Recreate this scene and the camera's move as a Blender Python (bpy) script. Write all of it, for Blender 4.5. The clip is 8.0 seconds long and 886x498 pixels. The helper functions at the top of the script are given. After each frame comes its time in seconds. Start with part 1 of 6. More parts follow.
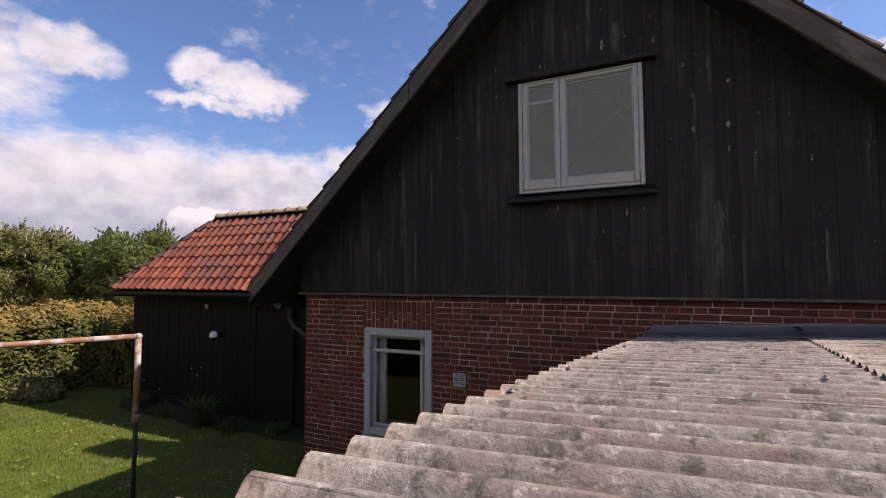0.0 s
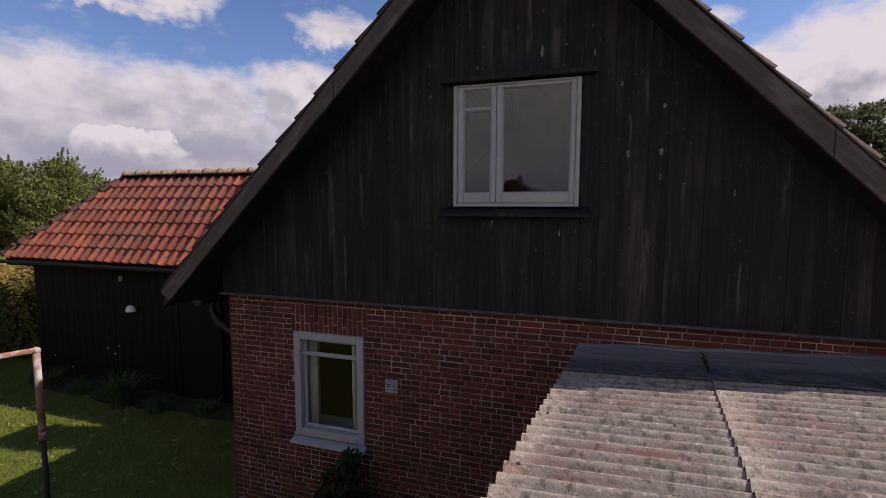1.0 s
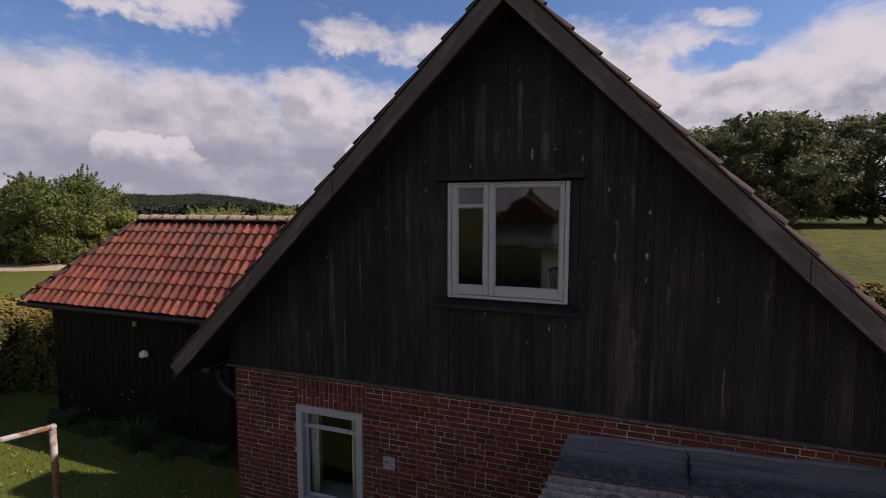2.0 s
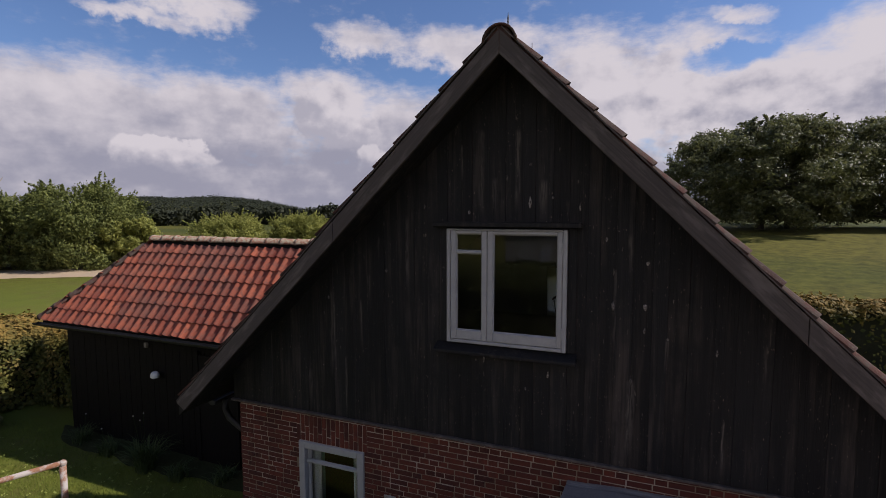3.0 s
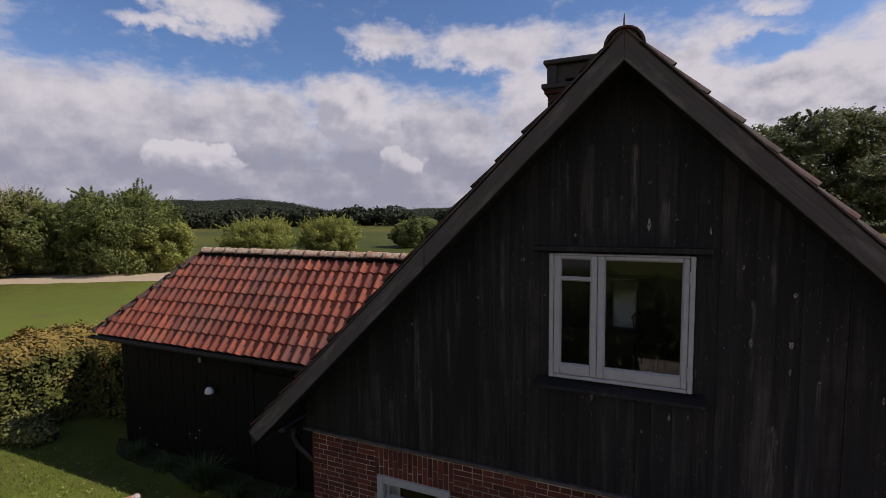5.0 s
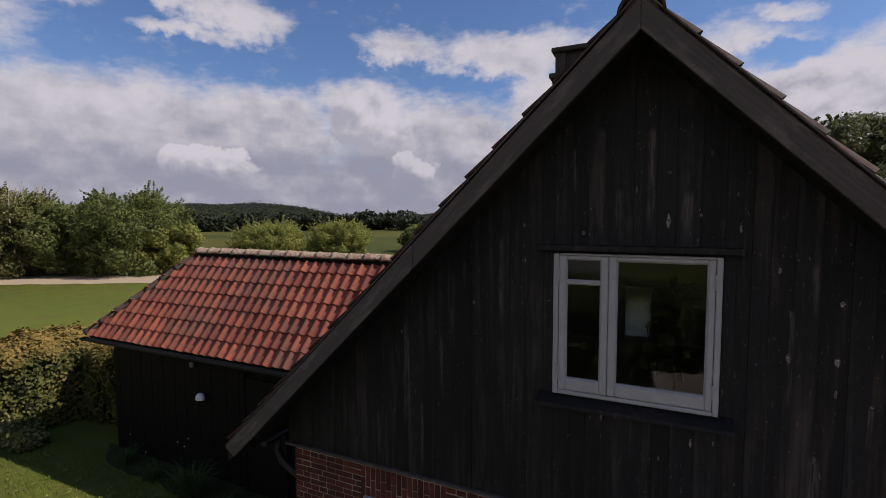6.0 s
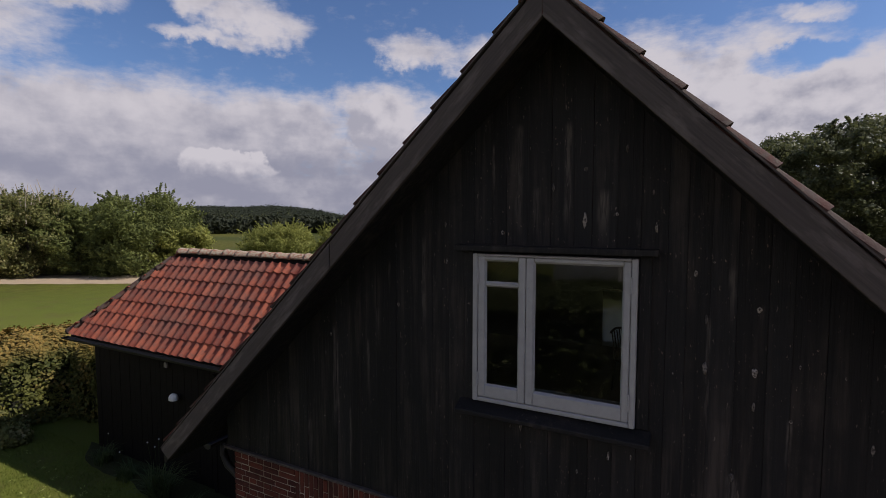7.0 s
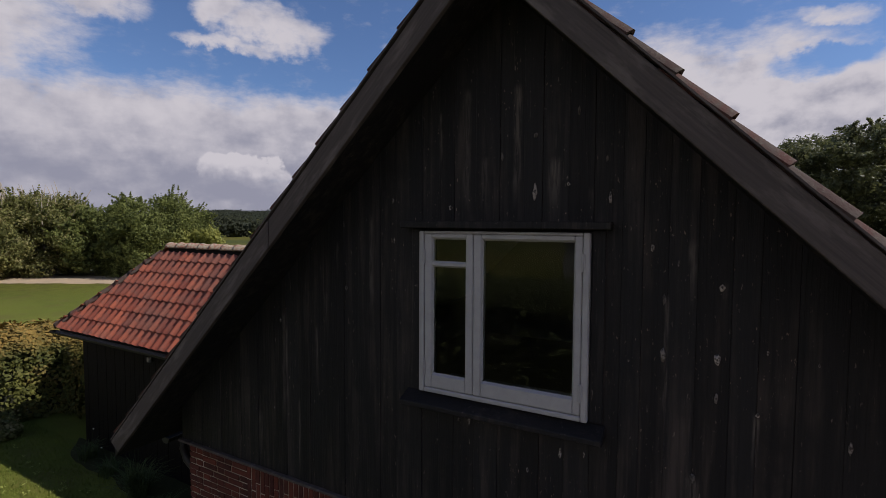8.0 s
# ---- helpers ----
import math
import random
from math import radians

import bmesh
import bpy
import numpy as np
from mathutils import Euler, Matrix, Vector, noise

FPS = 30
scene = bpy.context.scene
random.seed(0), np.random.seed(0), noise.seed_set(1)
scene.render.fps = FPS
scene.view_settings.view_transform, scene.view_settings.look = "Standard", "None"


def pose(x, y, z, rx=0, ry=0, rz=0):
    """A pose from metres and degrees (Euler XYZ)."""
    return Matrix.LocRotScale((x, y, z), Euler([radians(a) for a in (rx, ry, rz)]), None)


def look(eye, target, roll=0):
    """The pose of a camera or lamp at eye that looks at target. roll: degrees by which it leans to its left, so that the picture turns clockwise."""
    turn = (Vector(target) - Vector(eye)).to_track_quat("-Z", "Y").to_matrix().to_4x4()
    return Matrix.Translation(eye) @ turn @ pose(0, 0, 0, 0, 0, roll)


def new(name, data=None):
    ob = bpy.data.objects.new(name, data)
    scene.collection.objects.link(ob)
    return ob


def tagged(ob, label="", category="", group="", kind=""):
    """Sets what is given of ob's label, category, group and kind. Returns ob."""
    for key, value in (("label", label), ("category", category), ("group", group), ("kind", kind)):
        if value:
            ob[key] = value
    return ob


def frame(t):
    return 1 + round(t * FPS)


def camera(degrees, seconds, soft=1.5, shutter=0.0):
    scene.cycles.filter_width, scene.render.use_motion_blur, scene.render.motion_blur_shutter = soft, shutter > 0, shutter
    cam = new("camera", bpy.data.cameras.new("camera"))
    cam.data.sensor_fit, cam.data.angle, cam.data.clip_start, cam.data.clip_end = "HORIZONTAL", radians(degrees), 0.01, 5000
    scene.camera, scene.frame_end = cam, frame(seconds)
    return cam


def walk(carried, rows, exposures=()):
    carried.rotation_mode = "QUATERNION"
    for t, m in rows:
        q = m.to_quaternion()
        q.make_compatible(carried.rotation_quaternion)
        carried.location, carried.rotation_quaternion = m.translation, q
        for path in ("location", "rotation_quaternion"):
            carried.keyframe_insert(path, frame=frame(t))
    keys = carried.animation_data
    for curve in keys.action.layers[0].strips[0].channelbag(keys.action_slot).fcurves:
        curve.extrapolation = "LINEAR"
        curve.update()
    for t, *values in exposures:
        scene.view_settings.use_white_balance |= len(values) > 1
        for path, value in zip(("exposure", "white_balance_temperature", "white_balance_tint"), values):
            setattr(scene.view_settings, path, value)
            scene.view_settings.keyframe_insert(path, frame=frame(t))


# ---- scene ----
cam = camera(86.4, 8.0, soft=0.85)

PATH = [
    (0, (1.470, -5.075, 3.095), (0.436, -2.892, 3.243), -0.20),
    (0.5, (1.443, -4.957, 3.535), (0.577, -2.698, 3.467), 0.00),
    (1, (1.474, -4.867, 4.029), (0.731, -2.575, 3.804), 0.10),
    (1.5, (1.570, -4.918, 4.556), (0.802, -2.633, 4.345), 0.10),
    (3, (1.814, -4.845, 5.453), (0.954, -2.592, 5.256), -0.10),
    (3.5, (1.680, -4.842, 5.572), (0.792, -2.600, 5.373), -0.20),
    (4, (1.401, -4.817, 5.655), (0.483, -2.587, 5.454), -0.40),
    (4.5, (1.023, -4.811, 5.695), (0.078, -2.592, 5.493), -0.60),
    (6, (0.881, -4.173, 5.577), (-0.139, -1.985, 5.410), -0.20),
    (6.5, (1.207, -3.878, 5.532), (0.153, -1.705, 5.377), 0.10),
    (7, (1.572, -3.666, 5.537), (0.483, -1.510, 5.387), 0.05),
    (7.5, (1.790, -3.415, 5.485), (0.670, -1.275, 5.339), 0.05),
    (8, (1.918, -3.154, 5.306), (0.765, -1.030, 5.181), 0.30),
]
walk(cam, [(t, look(eye, target, roll)) for t, eye, target, roll in PATH],
     exposures=[(0.0, 0.52, 6600, 21), (0.5, 0.30, 6550, 21), (1.0, 0.14, 6550, 21), (1.7, 0.02, 6500, 20), (4.5, -0.04, 6350, 17), (8.0, -0.16, 6300, 16)])

# ---- light: late-summer sun from behind the house, broken cloud ----
SUN = Vector((0.96, 0.34, 1.0)).normalized()
sun = new("sun", bpy.data.lights.new("sun", "SUN"))
sun.data.energy, sun.data.angle, sun.data.color = 5.0, radians(0.5), (1.0, 0.95, 0.87)
sun.rotation_mode = "QUATERNION"
sun.rotation_quaternion = SUN.to_track_quat("Z", "Y")

world = bpy.data.worlds.new("sky")
scene.world = world
world.use_nodes = True


class Nodes:
    """Small helper that wires shader nodes."""

    def __init__(self, tree):
        self.tree = tree
        tree.nodes.clear()

    def add(self, kind, **settings):
        node = self.tree.nodes.new(kind)
        for key, value in settings.items():
            if key == "ins":
                for name, v in value.items():
                    self.join(v, node.inputs[name])
            elif key == "op":
                node.operation = value
            elif key == "blend":
                node.blend_type = value
            elif key == "data":
                node.data_type = value
            elif key == "dims":
                node.noise_dimensions = value
            elif key == "feature":
                node.feature = value
        return node

    def join(self, v, socket):
        if isinstance(v, bpy.types.NodeSocket):
            self.tree.links.new(v, socket)
        else:
            socket.default_value = v

    def math(self, op, a, b=0.0, c=0.0, clamp=False):
        n = self.add("ShaderNodeMath", op=op, ins={0: a, 1: b, 2: c})
        n.use_clamp = clamp
        return n.outputs[0]

    def vec(self, op, a, b=(0, 0, 0)):
        return self.add("ShaderNodeVectorMath", op=op, ins={0: a, 1: b}).outputs[0]

    def noise(self, vector, scale, detail=4.0, rough=0.55, distort=0.0):
        n = self.add("ShaderNodeTexNoise", ins={"Vector": vector, "Scale": scale, "Detail": detail, "Roughness": rough, "Distortion": distort})
        return n.outputs["Fac"]

    def ramp(self, v, a, b, low=0.0, high=1.0, smooth=True):
        n = self.add("ShaderNodeMapRange", ins={"Value": v, "From Min": a, "From Max": b, "To Min": low, "To Max": high})
        n.interpolation_type = "SMOOTHSTEP" if smooth else "LINEAR"
        return n.outputs[0]

    def mix(self, fac, a, b, blend="MIX"):
        n = self.add("ShaderNodeMix", data="RGBA", blend=blend, ins={"Factor": fac})
        n.clamp_factor = True
        self.join(a if isinstance(a, bpy.types.NodeSocket) else (*a, 1.0)[:4], n.inputs[6])
        self.join(b if isinstance(b, bpy.types.NodeSocket) else (*b, 1.0)[:4], n.inputs[7])
        return n.outputs[2]


def sky_nodes():
    nt = Nodes(world.node_tree)
    sky = nt.add("ShaderNodeTexSky")
    sky.sky_type, sky.sun_disc = "NISHITA", False
    sky.sun_elevation, sky.sun_rotation = math.asin(SUN.z), math.atan2(SUN.x, SUN.y)
    sky.air_density, sky.dust_density, sky.ozone_density = 1.0, 0.6, 1.6
    way = nt.add("ShaderNodeTexCoord").outputs["Generated"]
    way = nt.vec("NORMALIZE", way)
    banks = [  # azimuth, elevation, half width, half height of the cloud banks
        (-53.0, 22.2, 3.8, 1.4), (-47.4, 20.8, 5.2, 1.9), (-52.5, 18.8, 4.6, 0.7), (-79, 18, 13, 7.5), (-65, 21.4, 4.2, 1.8), (-58, 7.5, 26, 6.4), (-46, 10, 9, 4.4),
        (-34.6, 11.6, 5.8, 4.2), (-27, 8.0, 13, 6.2), (-29.5, 19.0, 5.4, 1.5), (-17, 18.4, 10, 2.4), (-5, 11.6, 13, 7.8), (5, 12.0, 9, 6.6), (14, 9.2, 14, 6.8), (25, 11.5, 10, 6.6),
        (10.5, 18.8, 2.0, 0.7), (18, 20.5, 3.0, 0.6), (60, 12, 30, 9), (-115, 14, 30, 9), (150, 10, 60, 8), (165, 21, 36, 12), (-160, 28, 32, 9), (-172, 17, 34, 8), (-170, 8, 34, 8),
    ]

    def density(p):
        """How thick the cloud is along a direction, and the billows in it."""
        q = nt.add("ShaderNodeSeparateXYZ", ins={0: p})
        az = nt.math("MULTIPLY", nt.math("ARCTAN2", q.outputs[0], q.outputs[1]), 57.2958)
        el = nt.math("MULTIPLY", nt.math("ARCSINE", q.outputs[2]), 57.2958)
        big = nt.math("SUBTRACT", nt.noise(p, 6.5, 5.0, 0.55), 0.5)
        fine = nt.math("SUBTRACT", nt.noise(nt.vec("ADD", p, (7.3, 1.1, 3.7)), 17.0, 8.0, 0.55), 0.5)
        azw = nt.math("ADD", az, nt.math("ADD", nt.math("MULTIPLY", big, 7.0), nt.math("MULTIPLY", fine, 4.5)))
        elw = nt.math("ADD", el, nt.math("ADD", nt.math("MULTIPLY", fine, 4.2), nt.math("MULTIPLY", big, -3.0)))
        cover = None
        for a, e, w, h in banks:
            u = nt.math("MULTIPLY", nt.math("SUBTRACT", azw, a), 1.0 / w)
            v = nt.math("MULTIPLY", nt.math("SUBTRACT", elw, e), 1.0 / h)
            one = nt.math("MULTIPLY", nt.math("SUBTRACT", 1.0, nt.math("MULTIPLY_ADD", u, u, nt.math("MULTIPLY", v, v))), min(1.0, 0.25 + h / 5.0))
            cover = one if cover is None else nt.math("SMOOTH_MAX", cover, one, 0.2)
        cover = nt.math("SMOOTH_MAX", cover, nt.ramp(elw, 9.0, 3.0, -0.5, 0.9), 0.2)
        # a blue gap in the bank over the pasture
        u, v = nt.math("MULTIPLY", nt.math("SUBTRACT", azw, 9.0), 1 / 5.5), nt.math("MULTIPLY", nt.math("SUBTRACT", elw, 14.8), 1 / 1.7)
        cover = nt.math("SUBTRACT", cover, nt.ramp(nt.math("MULTIPLY_ADD", u, u, nt.math("MULTIPLY", v, v)), 1.0, 0.0, 0.0, 1.0))
        billow = nt.math("ADD", nt.math("MULTIPLY", big, 0.8), nt.math("MULTIPLY", fine, 1.5))
        return cover, billow, el, azw, elw

    cover, billow, el, azw, elw = density(way)
    # loose clouds over the rest of the sky
    loose = nt.math("MULTIPLY", nt.math("SUBTRACT", nt.noise(nt.vec("MULTIPLY", way, (1, 1, 2.2)), 3.2, 8.0, 0.6), 0.5), 4.0)
    high = nt.ramp(el, 26.0, 40.0)
    cover = nt.math("MAXIMUM", cover, nt.math("SUBTRACT", nt.math("MULTIPLY", nt.math("SUBTRACT", loose, 0.9), high), nt.math("SUBTRACT", 1.0, high)))
    rag = nt.math("MULTIPLY", nt.math("SUBTRACT", nt.noise(nt.vec("MULTIPLY", way, (1, 1, 2.6)), 30.0, 7.0, 0.62), 0.5), 0.9)
    mask = nt.ramp(nt.math("ADD", nt.math("ADD", cover, nt.math("MULTIPLY", billow, 0.9)), rag), -0.46, 0.58)
    # relief: the billows compared with those a little nearer the light, at two sizes
    puffs = nt.noise(nt.vec("ADD", nt.vec("MULTIPLY", way, (1, 1, 1.25)), (1.3, 0.2, 5.1)), 11.0, 8.0, 0.54)
    lit = nt.noise(nt.vec("ADD", nt.vec("MULTIPLY", way, (1, 1, 1.25)), (1.3 + 0.014, 0.2, 5.1 + 0.036)), 11.0, 8.0, 0.54)
    relief = nt.math("MULTIPLY", nt.math("SUBTRACT", puffs, lit), nt.ramp(azw, -14.0, 4.0, 1.55, 2.7))
    level = nt.noise(nt.vec("MULTIPLY", way, (1, 1, 4.2)), 4.0, 5.0, 0.5)
    soft = nt.math("MULTIPLY", nt.math("SUBTRACT", level, 0.5), 1.25)
    # rounded heads of the heaped clouds
    bumps = nt.add("ShaderNodeTexVoronoi", feature="SMOOTH_F1", ins={"Vector": nt.vec("ADD", nt.vec("MULTIPLY", way, (1, 1, 1.1)), nt.vec("MULTIPLY", nt.add("ShaderNodeTexNoise", ins={"Vector": way, "Scale": 26.0, "Detail": 5.0}).outputs["Color"], (0.05, 0.05, 0.05))), "Scale": 21.0, "Smoothness": 0.5}).outputs["Distance"]
    head = nt.math("SUBTRACT", 0.42, bumps)
    edge = nt.ramp(cover, 0.55, 0.0, 0.0, 0.22)
    tone = nt.math("ADD", nt.math("ADD", relief, edge), nt.math("ADD", soft, nt.math("ADD", nt.ramp(el, 2.0, 14.0, -0.56, 0.18), nt.math("ADD", nt.ramp(azw, -12.0, 8.0, 0.0, 0.22), nt.ramp(azw, -110.0, -145.0, 0.0, 0.40)))))
    tone = nt.ramp(tone, -0.72, 0.46)

    def lobe(a, e, w, h, low, high):
        u = nt.math("MULTIPLY", nt.math("SUBTRACT", azw, a), 1.0 / w)
        v = nt.math("MULTIPLY", nt.math("SUBTRACT", elw, e), 1.0 / h)
        full = nt.math("SUBTRACT", nt.math("MULTIPLY_ADD", head, 0.8, 0.92), nt.math("MULTIPLY_ADD", u, u, nt.math("MULTIPLY", v, v)))
        return nt.ramp(full, low, high)

    # a small white cumulus over the hill, a heaped one with a grey flank, and low grey heaps beside it
    puff = nt.math("MULTIPLY", lobe(-50.9, 5.9, 4.7, 2.3, -0.05, 0.26), nt.ramp(elw, 3.8, 5.8))
    tone = nt.mix(puff, tone, nt.ramp(nt.math("ADD", elw, nt.math("MULTIPLY_ADD", relief, 6.0, nt.math("MULTIPLY", head, 2.0))), 3.2, 6.4, 0.42, 1.0))
    heap = nt.math("MULTIPLY", lobe(-34.0, 11.0, 6.2, 4.6, -0.05, 0.26), nt.ramp(elw, 6.6, 8.6))
    crown = nt.math("ADD", nt.math("MULTIPLY", nt.math("SUBTRACT", azw, -36.0), 0.38), elw)
    tone = nt.mix(heap, tone, nt.ramp(nt.math("ADD", crown, nt.math("MULTIPLY_ADD", relief, 8.0, nt.math("MULTIPLY", head, 3.0))), 9.4, 14.2, 0.30, 1.0))
    low_heap = nt.math("MULTIPLY", lobe(-29.0, 5.6, 3.6, 2.2, -0.05, 0.30), nt.ramp(elw, 3.6, 5.6))
    tone = nt.mix(low_heap, tone, nt.ramp(nt.math("ADD", elw, nt.math("MULTIPLY_ADD", relief, 6.0, nt.math("MULTIPLY", head, 2.0))), 4.0, 7.6, 0.05, 0.85))
    white = nt.mix(tone, (0.45, 0.46, 0.555), (0.93, 0.895, 0.915))
    deep = nt.vec("MULTIPLY", sky.outputs[0], (0.83, 0.99, 1.22))
    gain = nt.add("ShaderNodeVectorMath", op="SCALE", ins={0: deep, "Scale": SKY_GAIN})
    cloud = nt.add("ShaderNodeVectorMath", op="SCALE", ins={0: white, "Scale": CLOUD_GAIN})
    both = nt.mix(mask, gain.outputs[0], cloud.outputs[0])
    back = nt.add("ShaderNodeBackground", ins={"Color": both, "Strength": 0.08})
    out = nt.add("ShaderNodeOutputWorld")
    nt.tree.links.new(back.outputs[0], out.inputs[0])


SKY_GAIN, CLOUD_GAIN = 1.12, 8.7
sky_nodes()


# ---- materials ----
def surface(name, build, rough=0.7, metal=0.0, bump=0.0, spec=0.5):
    """A material: build(nodes, object-space position in metres) gives the colour, and if wanted a height and a roughness."""
    mat = bpy.data.materials.new(name)
    mat.use_nodes = True
    nt = Nodes(mat.node_tree)
    place = nt.add("ShaderNodeTexCoord").outputs["Object"]
    made = build(nt, place)
    colour, height, roughness = (made + (None, None))[:3] if isinstance(made, tuple) else (made, None, None)
    bsdf = nt.add("ShaderNodeBsdfPrincipled", ins={"Roughness": rough, "Metallic": metal, "Specular IOR Level": spec})
    nt.join(colour if isinstance(colour, bpy.types.NodeSocket) else (*colour, 1.0)[:4], bsdf.inputs["Base Color"])
    if roughness is not None:
        nt.join(roughness, bsdf.inputs["Roughness"])
    if height is not None and bump:
        b = nt.add("ShaderNodeBump", ins={"Height": height, "Strength": 0.8, "Distance": bump})
        nt.tree.links.new(b.outputs[0], bsdf.inputs["Normal"])
    out = nt.add("ShaderNodeOutputMaterial")
    nt.tree.links.new(bsdf.outputs[0], out.inputs[0])
    return mat


def per_object(nt):
    return nt.add("ShaderNodeObjectInfo").outputs["Random"]


def shifted(nt, place):
    """Position moved by a random step for each object, so that alike pieces differ."""
    r = per_object(nt)
    step = nt.add("ShaderNodeCombineXYZ", ins={0: nt.math("MULTIPLY", r, 37.0), 1: nt.math("MULTIPLY", r, 91.0), 2: nt.math("MULTIPLY", r, 53.0)})
    return nt.vec("ADD", place, step.outputs[0])


STREAKS = [  # x, top, foot, half width, strength of the worn streaks below the larger knots
    (1.59, 3.13, 2.50, 0.036, 0.62), (1.845, 3.50, 3.27, 0.016, 0.85), (1.45, 4.03, 3.34, 0.016, 0.42), (2.255, 2.90, 2.5, 0.011, 1.0),
    (2.505, 3.51, 3.25, 0.014, 0.6), (1.56, 4.32, 4.00, 0.020, 0.40), (0.65, 5.19, 4.50, 0.028, 0.55), (0.87, 4.76, 4.44, 0.042, 0.50),
    (0.15, 5.08, 4.75, 0.014, 0.75), (0.45, 4.79, 4.45, 0.036, 0.38), (0.33, 5.20, 4.46, 0.030, 0.34), (1.07, 4.59, 4.45, 0.020, 0.45),
    (-1.23, 3.70, 2.82, 0.034, 0.50), (-0.69, 4.25, 4.05, 0.013, 0.75), (-0.39, 4.46, 3.75, 0.020, 0.40), (-0.90, 3.63, 3.20, 0.014, 0.6),
    (-1.08, 3.05, 2.45, 0.018, 0.45), (-0.80, 3.89, 3.58, 0.024, 0.40), (-1.52, 2.86, 2.49, 0.030, 0.45), (0.33, 3.20, 3.10, 0.034, 0.75), (1.70, 4.11, 3.98, 0.014, 0.8),
]
UNIT = 1.21


def tarred_wood(nt, p):
    xyz = nt.add("ShaderNodeSeparateXYZ", ins={0: p})
    q = shifted(nt, p)
    grain = nt.noise(nt.vec("MULTIPLY", q, (85, 85, 1.9)), 1.0, 5.0, 0.62)
    broad = nt.noise(nt.vec("MULTIPLY", q, (13, 13, 0.75)), 1.0, 5.0, 0.6)
    patch = nt.noise(nt.vec("ADD", p, (3.1, 0, 1.7)), 1.1, 4.0, 0.6)
    base = nt.mix(grain, (0.0082, 0.0082, 0.0087), (0.0205, 0.0196, 0.0198))
    # tar washed thin in broad upright bands, most of it gone in a few narrow ones
    base = nt.mix(nt.math("MULTIPLY", nt.ramp(broad, 0.44, 0.72), nt.ramp(patch, 0.36, 0.62, 0.10, 0.95)), base, (0.054, 0.044, 0.038))
    thin = nt.noise(nt.vec("MULTIPLY", p, (44, 44, 2.2)), 1.0, 5.0, 0.62)
    base = nt.mix(nt.math("MULTIPLY", nt.ramp(thin, 0.60, 0.76), nt.ramp(nt.noise(p, 2.0, 3.0), 0.46, 0.64, 0, 0.75)), base, (0.105, 0.088, 0.074))
    flake = nt.noise(nt.vec("MULTIPLY", p, (40, 40, 13)), 1.0, 4.0, 0.6)
    base = nt.mix(nt.ramp(flake, 0.665, 0.735, 0, 0.8), base, (0.15, 0.125, 0.105))
    chip = nt.noise(nt.vec("MULTIPLY", nt.vec("ADD", p, (2.0, 0, 5.0)), (62, 62, 24)), 1.0, 3.0, 0.55)
    base = nt.mix(nt.math("MULTIPLY", nt.ramp(chip, 0.665, 0.73), nt.ramp(nt.noise(p, 1.6, 3.0), 0.42, 0.62, 0.1, 0.9)), base, (0.21, 0.160, 0.122))
    damp = nt.noise(nt.vec("ADD", p, (8.0, 0, 2.0)), 2.6, 5.0, 0.65)
    base = nt.mix(nt.ramp(damp, 0.52, 0.70, 0, 0.45), base, (0.0078, 0.0092, 0.0105))
    wander = nt.math("MULTIPLY", nt.math("SUBTRACT", nt.noise(nt.vec("MULTIPLY", p, (1.0, 1.0, 2.0)), 2.2, 3.0), 0.5), 0.045)
    marks = None
    for x, top, foot, half, force in STREAKS:
        across = nt.math("ABSOLUTE", nt.math("SUBTRACT", nt.math("ADD", xyz.outputs[0], wander), x * UNIT))
        a = nt.ramp(across, half * UNIT * 1.15, half * UNIT * 0.2, 0.0, force)
        b = nt.math("MULTIPLY", nt.ramp(xyz.outputs[2], top * UNIT + 0.02, top * UNIT - 0.05), nt.ramp(xyz.outputs[2], foot * UNIT - 0.08, foot * UNIT + 0.30))
        one = nt.math("MULTIPLY", a, b)
        marks = one if marks is None else nt.math("MAXIMUM", marks, one)
    torn = nt.noise(nt.vec("MULTIPLY", p, (60, 60, 4.5)), 1.0, 5.0, 0.65)
    base = nt.mix(nt.math("MULTIPLY", marks, nt.ramp(torn, 0.36, 0.62, 0.10, 1.0)), base, (0.150, 0.128, 0.110))
    tone = nt.math("ADD", 0.78, nt.math("MULTIPLY", per_object(nt), 0.44))
    base = nt.mix(1.0, base, nt.add("ShaderNodeCombineColor", ins={0: tone, 1: tone, 2: tone}).outputs[0], "MULTIPLY")
    return base, nt.math("ADD", grain, nt.math("MULTIPLY", broad, 0.7))


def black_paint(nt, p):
    """Brown-black tar, darker than the gable boards, on the outbuilding."""
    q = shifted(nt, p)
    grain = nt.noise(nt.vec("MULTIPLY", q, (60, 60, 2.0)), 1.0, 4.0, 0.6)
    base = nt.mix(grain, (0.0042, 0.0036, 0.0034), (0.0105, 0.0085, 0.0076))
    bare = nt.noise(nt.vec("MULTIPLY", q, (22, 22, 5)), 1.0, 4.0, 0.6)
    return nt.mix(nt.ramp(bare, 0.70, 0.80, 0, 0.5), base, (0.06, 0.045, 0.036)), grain


